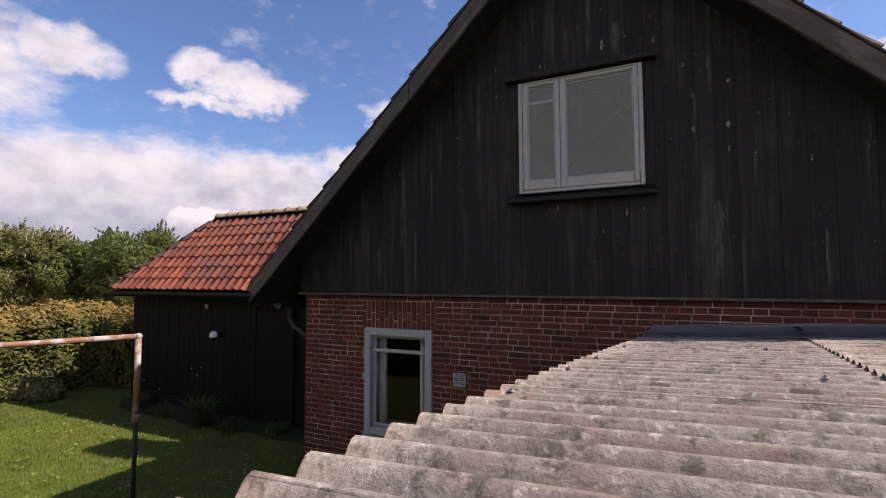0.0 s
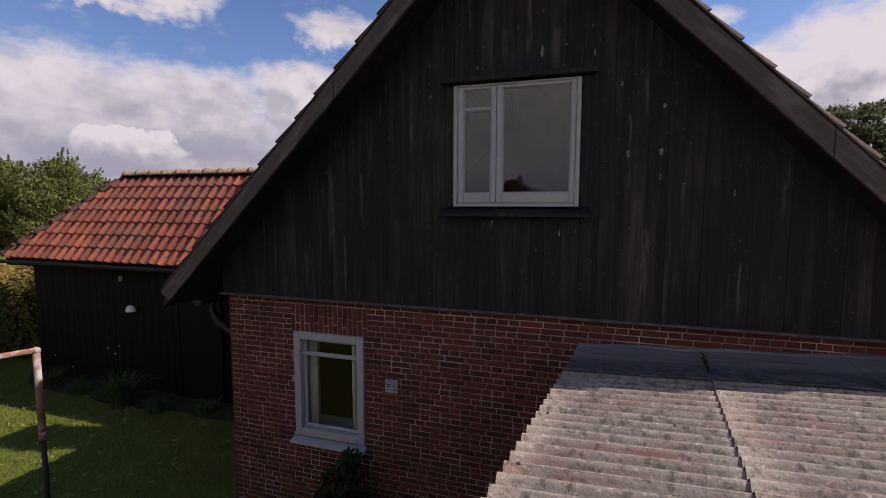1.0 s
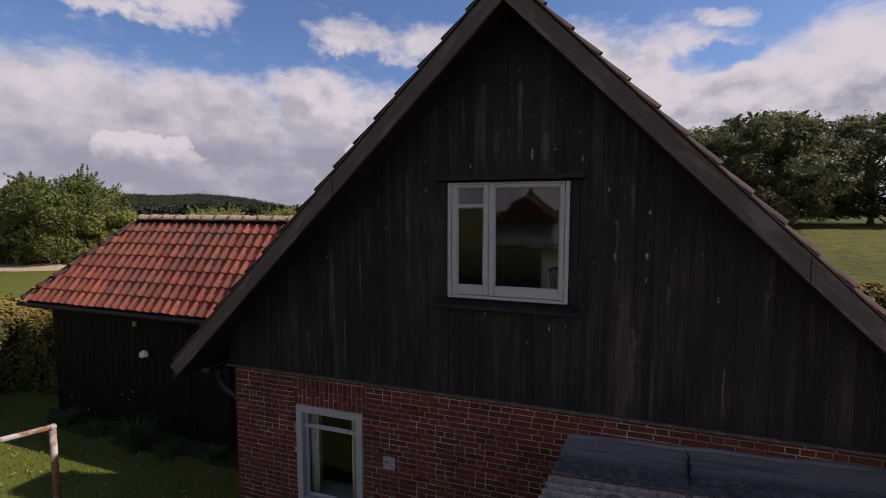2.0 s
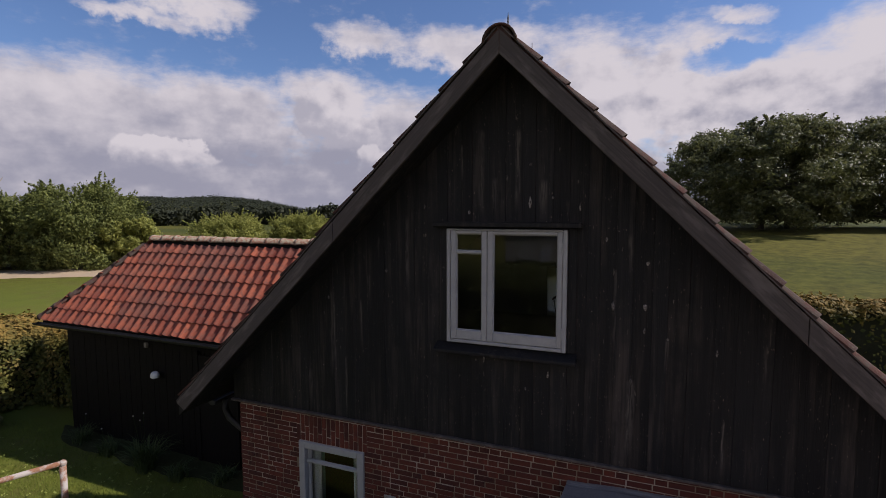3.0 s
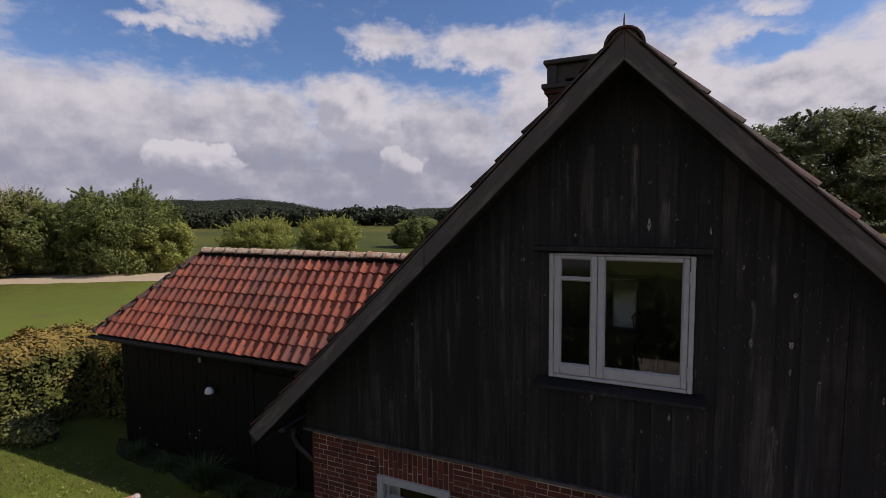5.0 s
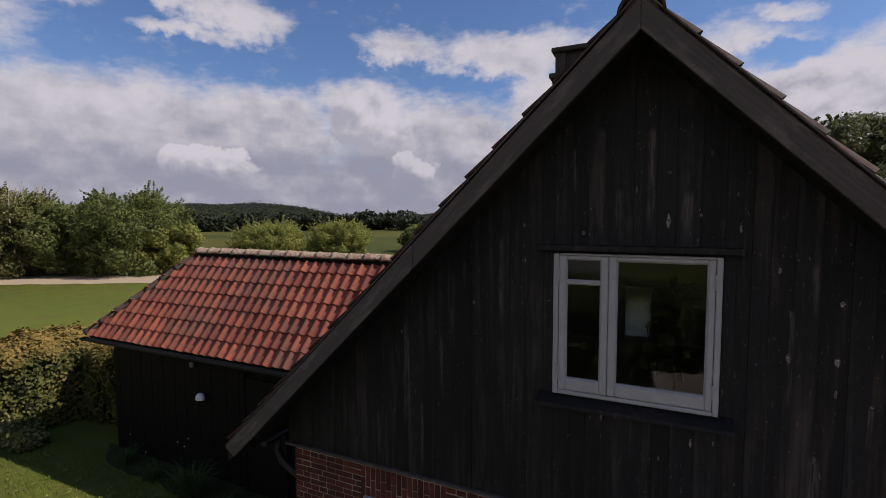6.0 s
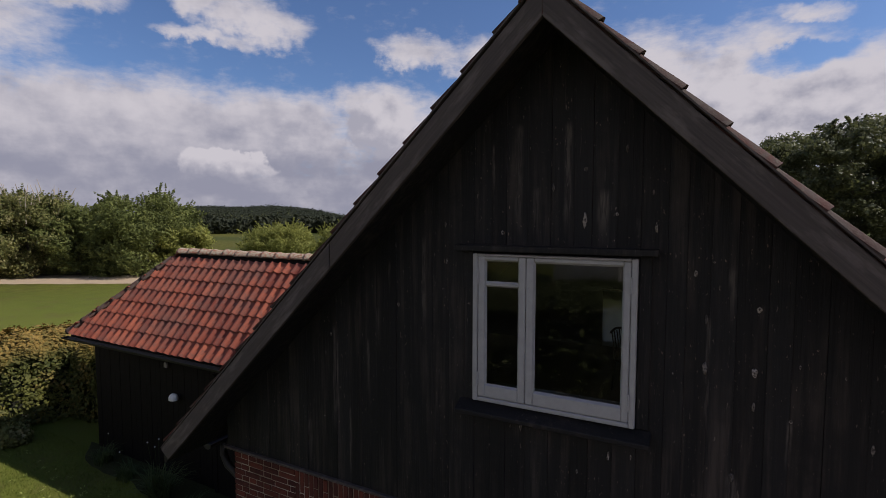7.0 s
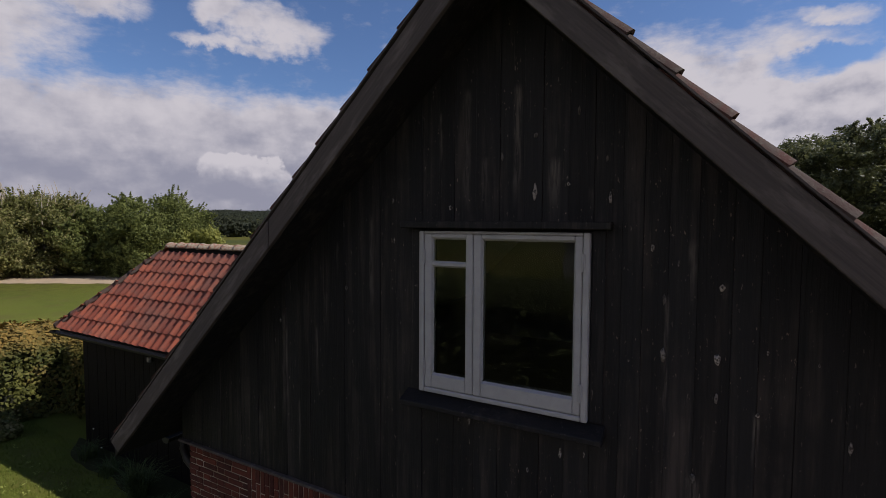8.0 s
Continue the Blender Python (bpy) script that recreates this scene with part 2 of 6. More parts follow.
def barge_wood(nt, p):
    xyz = nt.add("ShaderNodeSeparateXYZ", ins={0: p})
    up = nt.math("ADD", xyz.outputs[0], xyz.outputs[2])
    down = nt.math("SUBTRACT", xyz.outputs[0], xyz.outputs[2])
    side = nt.math("GREATER_THAN", xyz.outputs[0], 0.0)
    along = nt.add("ShaderNodeMix", ins={0: side, 2: up, 3: down}).outputs[0]
    across = nt.add("ShaderNodeMix", ins={0: side, 2: down, 3: up}).outputs[0]
    lie = nt.add("ShaderNodeCombineXYZ", ins={0: along, 1: xyz.outputs[1], 2: across}).outputs[0]
    grain = nt.noise(nt.vec("MULTIPLY", lie, (1.6, 60, 55)), 1.0, 5.0, 0.6)
    wear = nt.noise(nt.vec("MULTIPLY", lie, (2.0, 6, 9)), 1.0, 5.0, 0.65)
    base = nt.mix(grain, (0.038, 0.031, 0.0275), (0.108, 0.088, 0.077))
    return nt.mix(nt.ramp(wear, 0.47, 0.68, 0, 0.6), base, (0.165, 0.138, 0.120)), grain


def knot_wood(nt, p):
    n = nt.noise(shifted(nt, p), 70.0, 4.0, 0.6)
    far = nt.add("ShaderNodeVectorMath", op="LENGTH", ins={0: nt.vec("MULTIPLY", p, (1.35, 0.0, 0.8))}).outputs["Value"]
    rim = nt.ramp(nt.math("ADD", far, nt.math("MULTIPLY", nt.math("SUBTRACT", n, 0.5), 0.022)), 0.002, 0.010)
    bare = nt.mix(per_object(nt), (0.075, 0.066, 0.060), (0.36, 0.32, 0.28))
    return nt.mix(rim, (0.040, 0.031, 0.026), nt.mix(nt.ramp(n, 0.32, 0.58), (0.028, 0.024, 0.021), bare))


def brick_clay(nt, p):
    q = shifted(nt, p)
    n, fine = nt.noise(q, 14.0, 4.0), nt.noise(q, 160.0, 3.0)
    tint = nt.mix(per_object(nt), (0.047, 0.0135, 0.0125), (0.150, 0.036, 0.022))
    base = nt.mix(nt.ramp(n, 0.35, 0.7, 0, 0.8), tint, (0.088, 0.027, 0.019))
    base = nt.mix(nt.ramp(fine, 0.55, 0.8, 0, 0.5), base, (0.17, 0.075, 0.05))
    return base, nt.math("ADD", n, nt.math("MULTIPLY", fine, 0.5))


def brick_rest(nt, p):
    n, fine = nt.noise(p, 14.0, 4.0), nt.noise(p, 160.0, 3.0)
    one = nt.add("ShaderNodeNewGeometry").outputs["Random Per Island"]
    tint = nt.mix(one, (0.047, 0.0135, 0.0125), (0.150, 0.036, 0.022))
    base = nt.mix(nt.ramp(n, 0.35, 0.7, 0, 0.8), tint, (0.088, 0.027, 0.019))
    return base, nt.math("ADD", n, nt.math("MULTIPLY", fine, 0.5))


def mortar(nt, p):
    n, big = nt.noise(p, 120.0, 3.0), nt.noise(p, 3.0, 3.0)
    return nt.mix(nt.ramp(big, 0.40, 0.66), nt.mix(n, (0.16, 0.118, 0.083), (0.27, 0.207, 0.148)), (0.40, 0.335, 0.27)), n


def tile_clay(random_of):
    def build(nt, p):
        one = random_of(nt)
        q = shifted(nt, p)
        n, fine = nt.noise(q, 9.0, 5.0, 0.65), nt.noise(q, 70.0, 4.0, 0.6)
        base = nt.mix(one, (0.150, 0.031, 0.017), (0.330, 0.086, 0.042))
        soot = nt.noise(nt.add("ShaderNodeNewGeometry").outputs["Position"], 0.75, 4.0, 0.62)
        base = nt.mix(nt.ramp(soot, 0.46, 0.66, 0, 0.62), base, (0.125, 0.060, 0.043))
        base = nt.mix(nt.ramp(n, 0.44, 0.70, 0, 0.75), base, (0.120, 0.055, 0.040))
        base = nt.mix(nt.ramp(fine, 0.58, 0.74, 0, 0.60), base, (0.25, 0.145, 0.100))
        return base, nt.math("ADD", n, fine)
    return build


def tile_old(nt, p):
    q = shifted(nt, p)
    n, fine = nt.noise(q, 9.0, 5.0, 0.65), nt.noise(q, 60.0, 4.0, 0.6)
    base = nt.mix(per_object(nt), (0.034, 0.017, 0.013), (0.085, 0.031, 0.022))
    base = nt.mix(nt.ramp(n, 0.4, 0.62, 0, 0.85), base, (0.065, 0.05, 0.04))
    return nt.mix(nt.ramp(fine, 0.55, 0.72, 0, 0.6), base, (0.11, 0.10, 0.07)), fine


def island(nt):
    return nt.add("ShaderNodeNewGeometry").outputs["Random Per Island"]


def lichen_tile(nt, p):
    q = shifted(nt, p)
    n, fine = nt.noise(q, 16.0, 5.0, 0.65), nt.noise(q, 60.0, 4.0)
    base = nt.mix(per_object(nt), (0.20, 0.075, 0.05), (0.30, 0.13, 0.09))
    base = nt.mix(nt.ramp(n, 0.4, 0.58), base, (0.34, 0.29, 0.22))
    return nt.mix(nt.ramp(fine, 0.5, 0.7), base, (0.22, 0.20, 0.10)), fine


def fibre_cement(nt, p):
    n, fine = nt.noise(p, 2.6, 6.0, 0.7), nt.noise(p, 55.0, 6.0, 0.72)
    streak = nt.noise(nt.vec("MULTIPLY", p, (1.3, 9.0, 1.0)), 1.0, 6.0, 0.7)
    moss = nt.noise(nt.vec("ADD", p, (4, 2, 0)), 13.0, 7.0, 0.75)
    pale = nt.noise(nt.vec("ADD", p, (9, 5, 0)), 22.0, 6.0, 0.75)
    base = nt.mix(nt.ramp(fine, 0.32, 0.68), (0.205, 0.170, 0.136), (0.325, 0.283, 0.234))
    base = nt.mix(nt.ramp(n, 0.44, 0.64, 0, 0.65), base, (0.245, 0.185, 0.145))
    base = nt.mix(nt.math("MULTIPLY", nt.ramp(streak, 0.48, 0.66), nt.ramp(n, 0.40, 0.60, 0.15, 0.85)), base, (0.25, 0.138, 0.108))
    base = nt.mix(nt.ramp(pale, 0.55, 0.67, 0, 0.85), base, (0.51, 0.46, 0.395))
    base = nt.mix(nt.ramp(moss, 0.49, 0.63, 0, 0.85), base, (0.088, 0.077, 0.058))
    spots = nt.noise(p, 130.0, 4.0, 0.65)
    base = nt.mix(nt.ramp(spots, 0.60, 0.70, 0, 0.7), base, (0.085, 0.075, 0.062))
    return base, nt.math("ADD", nt.math("MULTIPLY", fine, 1.2), nt.math("MULTIPLY", pale, 0.9))


def flashing_sheet(nt, p):
    n, fine = nt.noise(p, 11.0, 6.0, 0.7), nt.noise(p, 50.0, 4.0)
    base = nt.mix(fine, (0.150, 0.147, 0.150), (0.26, 0.252, 0.252))
    lower = nt.ramp(nt.math("ADD", nt.add("ShaderNodeSeparateXYZ", ins={0: p}).outputs[1], nt.math("MULTIPLY", n, 0.5)), -0.02, -0.20)
    base = nt.mix(nt.ramp(nt.noise(nt.vec("MULTIPLY", p, (1.2, 14, 1)), 1.0, 4.0, 0.6), 0.5, 0.66, 0, 0.6), base, (0.06, 0.06, 0.066))
    return nt.mix(nt.math("MULTIPLY", lower, nt.ramp(n, 0.42, 0.58, 0.45, 1.0)), base, (0.050, 0.050, 0.056)), fine


def white_paint(nt, p):
    n, fine = nt.noise(p, 12.0, 5.0, 0.6), nt.noise(p, 90.0, 3.0)
    base = nt.mix(n, (0.275, 0.272, 0.272), (0.405, 0.40, 0.392))
    return nt.mix(nt.ramp(fine, 0.62, 0.78, 0, 0.6), base, (0.22, 0.21, 0.195)), fine


def lawn(nt, p):
    big, mid, fine = nt.noise(p, 0.06, 4.0), nt.noise(p, 0.9, 5.0, 0.65), nt.noise(p, 24.0, 4.0, 0.7)
    base = nt.mix(mid, (0.060, 0.077, 0.010), (0.130, 0.145, 0.020))
    base = nt.mix(nt.ramp(big, 0.42, 0.62, 0, 0.55), base, (0.130, 0.138, 0.022))
    base = nt.mix(nt.ramp(fine, 0.45, 0.7, 0, 0.75), base, (0.122, 0.150, 0.023))
    worn = nt.noise(nt.vec("ADD", p, (31, 7, 0)), 0.45, 5.0, 0.7)
    base = nt.mix(nt.ramp(worn, 0.48, 0.66, 0, 0.6), base, (0.105, 0.094, 0.026))
    xyz = nt.add("ShaderNodeSeparateXYZ", ins={0: p})
    dist = nt.math("SQRT", nt.math("ADD", nt.math("POWER", xyz.outputs[0], 2.0), nt.math("POWER", xyz.outputs[1], 2.0)))
    field = nt.mix(nt.ramp(nt.noise(nt.vec("ADD", p, (90, 20, 0)), 0.02, 3.0), 0.42, 0.6), (0.046, 0.055, 0.008), (0.092, 0.083, 0.013))
    mottle = nt.ramp(nt.noise(nt.vec("ADD", p, (3, 41, 0)), 1.1, 7.0, 0.75), 0.35, 0.65, 0.55, 1.3)
    field = nt.mix(1.0, field, nt.add("ShaderNodeCombineColor", ins={0: mottle, 1: mottle, 2: mottle}).outputs[0], "MULTIPLY")
    beyond = nt.math("MULTIPLY", nt.ramp(xyz.outputs[1], 15.5, 19.0), nt.ramp(xyz.outputs[0], -8.0, 0.0, 0, 0.9))
    return nt.mix(nt.math("MAXIMUM", nt.ramp(dist, 34, 56, 0, 0.85), beyond), base, field), fine


def gravel(nt, p):
    n, fine = nt.noise(p, 0.8, 4.0), nt.noise(p, 40.0, 4.0, 0.7)
    base = nt.mix(fine, (0.30, 0.225, 0.145), (0.46, 0.355, 0.24))
    return nt.mix(nt.ramp(n, 0.5, 0.7, 0, 0.4), base, (0.26, 0.23, 0.16)), fine


def leaves(name, low, high, dry=None, passing=0.25, top=None, rough=0.7, gloss=0.22):
    mat = bpy.data.materials.new(name)
    mat.use_nodes = True
    nt = Nodes(mat.node_tree)
    place = nt.add("ShaderNodeTexCoord").outputs["Object"]
    one = island(nt)
    clump = nt.noise(place, 0.9, 3.0)
    col = nt.mix(nt.math("ADD", nt.math("MULTIPLY", one, 0.50), nt.ramp(clump, 0.3, 0.7, 0, 0.50)), low, high)
    if dry:
        col = nt.mix(nt.math("MULTIPLY", nt.ramp(nt.noise(place, 1.7, 3.0), 0.45, 0.65), nt.ramp(one, 0.3, 0.8)), col, dry)
    if top:
        # turning leaves near the clipped top
        up = nt.math("ADD", nt.add("ShaderNodeSeparateXYZ", ins={0: place}).outputs[2], nt.math("MULTIPLY", nt.math("SUBTRACT", clump, 0.5), 0.9))
        col = nt.mix(nt.math("MULTIPLY", nt.ramp(up, top[0], top[1]), nt.ramp(one, 0.1, 0.6, 0.35, 0.9)), col, top[2])
    bsdf = nt.add("ShaderNodeBsdfPrincipled", ins={"Base Color": col, "Roughness": rough, "Specular IOR Level": gloss})
    thin = nt.add("ShaderNodeBsdfTranslucent", ins={"Color": col})
    both = nt.add("ShaderNodeMixShader", ins={0: passing})
    nt.tree.links.new(bsdf.outputs[0], both.inputs[1])
    nt.tree.links.new(thin.outputs[0], both.inputs[2])
    out = nt.add("ShaderNodeOutputMaterial")
    nt.tree.links.new(both.outputs[0], out.inputs[0])
    return mat


def plain(a, b, scale=20.0):
    return lambda nt, p: (nt.mix(nt.noise(p, scale, 4.0, 0.6), a, b), nt.noise(p, scale * 4, 3.0))


def rusty(nt, p):
    n, fine = nt.noise(p, 4.0, 5.0, 0.65), nt.noise(p, 45.0, 4.0)
    base = nt.mix(fine, (0.18, 0.080, 0.043), (0.29, 0.140, 0.072))
    return nt.mix(nt.ramp(n, 0.46, 0.60), base, (0.40, 0.36, 0.32)), fine


TAR = surface("tarred_boards", tarred_wood, rough=0.62, bump=0.007, spec=0.18)
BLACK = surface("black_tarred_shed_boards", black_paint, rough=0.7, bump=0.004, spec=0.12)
BARGE = surface("weathered_bargeboard", barge_wood, rough=0.75, bump=0.003, spec=0.3)
KNOT = surface("bare_knot", knot_wood, rough=0.8)
BRICK = surface("red_brick", brick_clay, rough=0.85, bump=0.004, spec=0.3)
BRICKS = surface("red_brickwork", brick_rest, rough=0.85, bump=0.004, spec=0.3)
DARK_BRICK = surface("dark_brick", lambda nt, p: (nt.mix(island(nt), (0.022, 0.011, 0.009), (0.062, 0.024, 0.018)), nt.noise(p, 60.0, 4.0)), rough=0.9, bump=0.004, spec=0.2)
MORTAR = surface("lime_mortar", mortar, rough=0.9, bump=0.003, spec=0.2)
TILE = surface("clay_pantile", tile_clay(per_object), rough=0.75, bump=0.004, spec=0.35)
TILES = surface("clay_pantiles", tile_clay(island), rough=0.75, bump=0.004, spec=0.35)
OLDTILE = surface("weathered_pantile", tile_old, rough=0.85, bump=0.005, spec=0.2)
RIDGE = surface("lichened_ridge_tile", lichen_tile, rough=0.9, bump=0.006, spec=0.2)
CEMENT = surface("weathered_fibre_cement", fibre_cement, rough=0.9, bump=0.006, spec=0.2)
FLASH = surface("grey_flashing", flashing_sheet, rough=0.5, bump=0.004, spec=0.45)
PAINT = surface("white_window_paint", white_paint, rough=0.5, bump=0.001)
LAWN = surface("grass", lawn, rough=0.9, bump=0.03, spec=0.15)
GRAVEL = surface("gravel", gravel, rough=0.95, bump=0.01, spec=0.15)
RUST = surface("rusty_pipe", rusty, rough=0.7, bump=0.002)
ZINC = surface("dark_zinc", plain((0.012, 0.012, 0.012), (0.030, 0.028, 0.027), 12.0), rough=0.6, metal=0.25)
IRON = surface("dark_iron", plain((0.015, 0.014, 0.013), (0.04, 0.035, 0.03), 30.0), rough=0.6, metal=0.5)
LAMP_WHITE = surface("opal_plastic", plain((0.6, 0.6, 0.58), (0.75, 0.75, 0.72), 30.0), rough=0.35)
PLASTER = surface("interior_plaster", plain((0.20, 0.185, 0.16), (0.27, 0.25, 0.22), 4.0), rough=0.9)
FLOORWOOD = surface("floor_boards", plain((0.14, 0.085, 0.05), (0.22, 0.14, 0.085), 6.0), rough=0.6)
CLOTH = surface("white_curtain", plain((0.42, 0.42, 0.40), (0.55, 0.55, 0.53), 30.0), rough=0.9)
CHAIRWOOD = surface("dark_chair_wood", plain((0.05, 0.03, 0.018), (0.10, 0.06, 0.035), 25.0), rough=0.45)
DOORWOOD = surface("dark_door_boards", plain((0.008, 0.005, 0.004), (0.018, 0.011, 0.008), 15.0), rough=0.6)
# Bed soil with the wall-foot shade put into its dark green tone.
SOIL = surface("shade_dark_soil", plain((0.018, 0.023, 0.008), (0.048, 0.048, 0.020), 9.0), rough=1.0, bump=0.02, spec=0.1)
DARK_CONCRETE = surface("dark_concrete", plain((0.030, 0.027, 0.025), (0.075, 0.066, 0.058), 12.0), rough=0.9, bump=0.006, spec=0.2)
BLEACHED = surface("bleached_twig", plain((0.26, 0.22, 0.16), (0.42, 0.36, 0.27), 9.0), rough=0.9)
BARK = surface("bark", plain((0.045, 0.035, 0.028), (0.12, 0.10, 0.08), 9.0), rough=0.95, bump=0.02)
# Near-black colour of the solid core that stands for shade in the hedges.
HEDGE_CORE = surface("hedge_core_dark", plain((0.012, 0.014, 0.007), (0.03, 0.03, 0.015), 5.0), rough=1.0)
HEDGE_LEAF = leaves("beech_hedge_leaf", (0.030, 0.039, 0.009), (0.130, 0.130, 0.027), (0.175, 0.128, 0.034), 0.12, (1.65, 2.2, (0.26, 0.165, 0.040)))
BUSH_LEAF = leaves("shrub_leaf", (0.034, 0.048, 0.013), (0.235, 0.258, 0.072), None, 0.30)
WILLOW_LEAF = leaves("willow_leaf", (0.054, 0.066, 0.019), (0.30, 0.295, 0.096), (0.34, 0.295, 0.14), 0.38)
OAK_LEAF = leaves("oak_leaf", (0.034, 0.046, 0.016), (0.215, 0.220, 0.085), None, 0.38, None, 0.48, 0.5)
FAR_LEAF = leaves("far_woodland_leaf", (0.013, 0.018, 0.009), (0.036, 0.040, 0.018), None, 0.1)
YELLOW_LEAF = leaves("yellow_green_leaf", (0.15, 0.165, 0.040), (0.40, 0.40, 0.105), None, 0.42)
# Tone picked for the added hedge's reflection in the attic pane.
MIRRORED_LEAF = leaves("mirrored_hedge_leaf", (0.060, 0.072, 0.024), (0.118, 0.130, 0.044), None, 0.2)
BORDER_LEAF = leaves("border_plant_leaf", (0.030, 0.048, 0.014), (0.105, 0.135, 0.045), None, 0.2)
DARK_LEAF = leaves("dark_shrub_leaf", (0.012, 0.022, 0.008), (0.038, 0.060, 0.018))
WEED_LEAF = leaves("weed_leaf", (0.13, 0.17, 0.03), (0.34, 0.36, 0.10), None, 0.2)
GRASS_BLADE = leaves("grass_blade", (0.062, 0.090, 0.010), (0.180, 0.208, 0.034), None, 0.15)


def glass_pane(name="window_glass", ior=1.5):
    mat = bpy.data.materials.new(name)
    mat.use_nodes = True
    nt = Nodes(mat.node_tree)
    bsdf = nt.add("ShaderNodeBsdfPrincipled", ins={"Base Color": (0.93, 0.95, 0.94, 1), "Roughness": 0.0, "IOR": ior, "Transmission Weight": 1.0})
    p = nt.add("ShaderNodeTexCoord").outputs["Object"]
    b = nt.add("ShaderNodeBump", ins={"Height": nt.noise(p, 3.0, 2.0), "Strength": 0.25, "Distance": 0.004})
    nt.tree.links.new(b.outputs[0], bsdf.inputs["Normal"])
    out = nt.add("ShaderNodeOutputMaterial")
    nt.tree.links.new(bsdf.outputs[0], out.inputs[0])
    return mat


GLASS = glass_pane()
THIN_GLASS = glass_pane("thin_window_glass", 1.27)
BLIND = leaves("thin_blind_cloth", (0.50, 0.50, 0.48), (0.58, 0.58, 0.55), None, 0.85)


# ---- building helpers ----
def mesh_of(bm, name):
    me = bpy.data.meshes.new(name)
    bm.to_mesh(me)
    bm.free()
    return me


def part(name, bm, material, parent=None, label="", smooth=False):
    """One bmesh (or mesh) as one object, under a thing or a part."""
    me = bm if isinstance(bm, bpy.types.Mesh) else mesh_of(bm, name)
    if not me.materials:
        me.materials.append(material)
    if smooth:
        me.polygons.foreach_set("use_smooth", [True] * len(me.polygons))
    ob = new(name, me)
    if parent is not None:
        ob.parent = parent
    return tagged(ob, label)


def thing(name, label, category, x=0, y=0, z=0, group="", kind=""):
    ob = new(name)
    ob.location = (x, y, z)
    return tagged(ob, label, category, group, kind)


def box(bm, x0, x1, y0, y1, z0, z1, bevel=0.0):
    made = bmesh.ops.create_cube(bm, size=1.0)["verts"]
    for v in made:
        v.co = Vector((x0 + (v.co.x + 0.5) * (x1 - x0), y0 + (v.co.y + 0.5) * (y1 - y0), z0 + (v.co.z + 0.5) * (z1 - z0)))
    if bevel:
        edges = list({e for v in made for e in v.link_edges})
        bmesh.ops.bevel(bm, geom=edges, offset=bevel, segments=1, affect="EDGES")
    return bm


def boxed(x0, x1, y0, y1, z0, z1, bevel=0.0):
    return box(bmesh.new(), x0, x1, y0, y1, z0, z1, bevel)


def prism(bm, outline, y0, y1):
    """An outline of (x, z) points pushed from y0 to y1."""
    a = [bm.verts.new((x, y0, z)) for x, z in outline]
    b = [bm.verts.new((x, y1, z)) for x, z in outline]
    bm.faces.new(a)
    bm.faces.new(b[::-1])
    n = len(a)
    for i in range(n):
        bm.faces.new((a[i], b[i], b[(i + 1) % n], a[(i + 1) % n]))
    bmesh.ops.recalc_face_normals(bm, faces=bm.faces)
    return bm


def tube(bm, points, radius, sides=10):
    """A round pipe along points, with closed ends."""
    rings = []
    for i, p in enumerate(points):
        a, b = Vector(points[max(i - 1, 0)]), Vector(points[min(i + 1, len(points) - 1)])
        q = (b - a).to_track_quat("Z", "Y")
        r = radius[i] if isinstance(radius, (list, tuple)) else radius
        rings.append([bm.verts.new(Vector(p) + q @ Vector((r * math.cos(2 * math.pi * k / sides), r * math.sin(2 * math.pi * k / sides), 0))) for k in range(sides)])
    for a, b in zip(rings, rings[1:]):
        for k in range(sides):
            bm.faces.new((a[k], a[(k + 1) % sides], b[(k + 1) % sides], b[k]))
    bm.faces.new(rings[0][::-1])
    bm.faces.new(rings[-1])
    return bm


def joined(name, verts, faces):
    me = bpy.data.meshes.new(name)
    me.from_pydata(verts, [], faces)
    return me


# ---- plan (metres; the gable stands on y = 0 and faces -y) ----
MID, APEX, TAN_L, TAN_R = 0.58, 5.70, 0.968, 1.008          # ridge line, underside of the bargeboards at the apex, slope
WALL_L, WALL_R, BACK = -2.54, 3.70, 5.0     # outer faces of the house
BRICK_Y, BRICK_TOP = 0.05, 2.41
EAVE_L, EAVE_R = -2.99, 4.08
OVER = -0.36                                # the roof's overhang at the gable


def rake(x):
    return APEX - (TAN_L if x < MID else TAN_R) * abs(x - MID)


# ---- ground ----
def smooth_step(v, a, b):
    t = np.clip((v - a) / (b - a), 0, 1)
    return t * t * (3 - 2 * t)


def ground_height(x, y):
    rise = 2.4 * smooth_step(y, 16, 58) * smooth_step(x + 0.10 * y, -2, 12)
    return rise


def make_ground():
    half = np.concatenate([np.arange(0, 30, 1.0), np.arange(30, 120, 4.0), np.geomspace(120, 3500, 26)])
    line = np.concatenate([-half[:0:-1], half])
    gx, gy = np.meshgrid(line, line, indexing="ij")
    gz = ground_height(gx, gy)
    n = len(line)
    verts = np.stack([gx, gy, gz], -1).reshape(-1, 3).tolist()
    faces = [(i * n + j, (i + 1) * n + j, (i + 1) * n + j + 1, i * n + j + 1) for i in range(n - 1) for j in range(n - 1)]
    ob = part("ground", joined("ground", verts, faces), LAWN, smooth=True)
    return tagged(ob, "mown green grass with yellowish patches running out to fields", "ground", kind="structure")


make_ground()


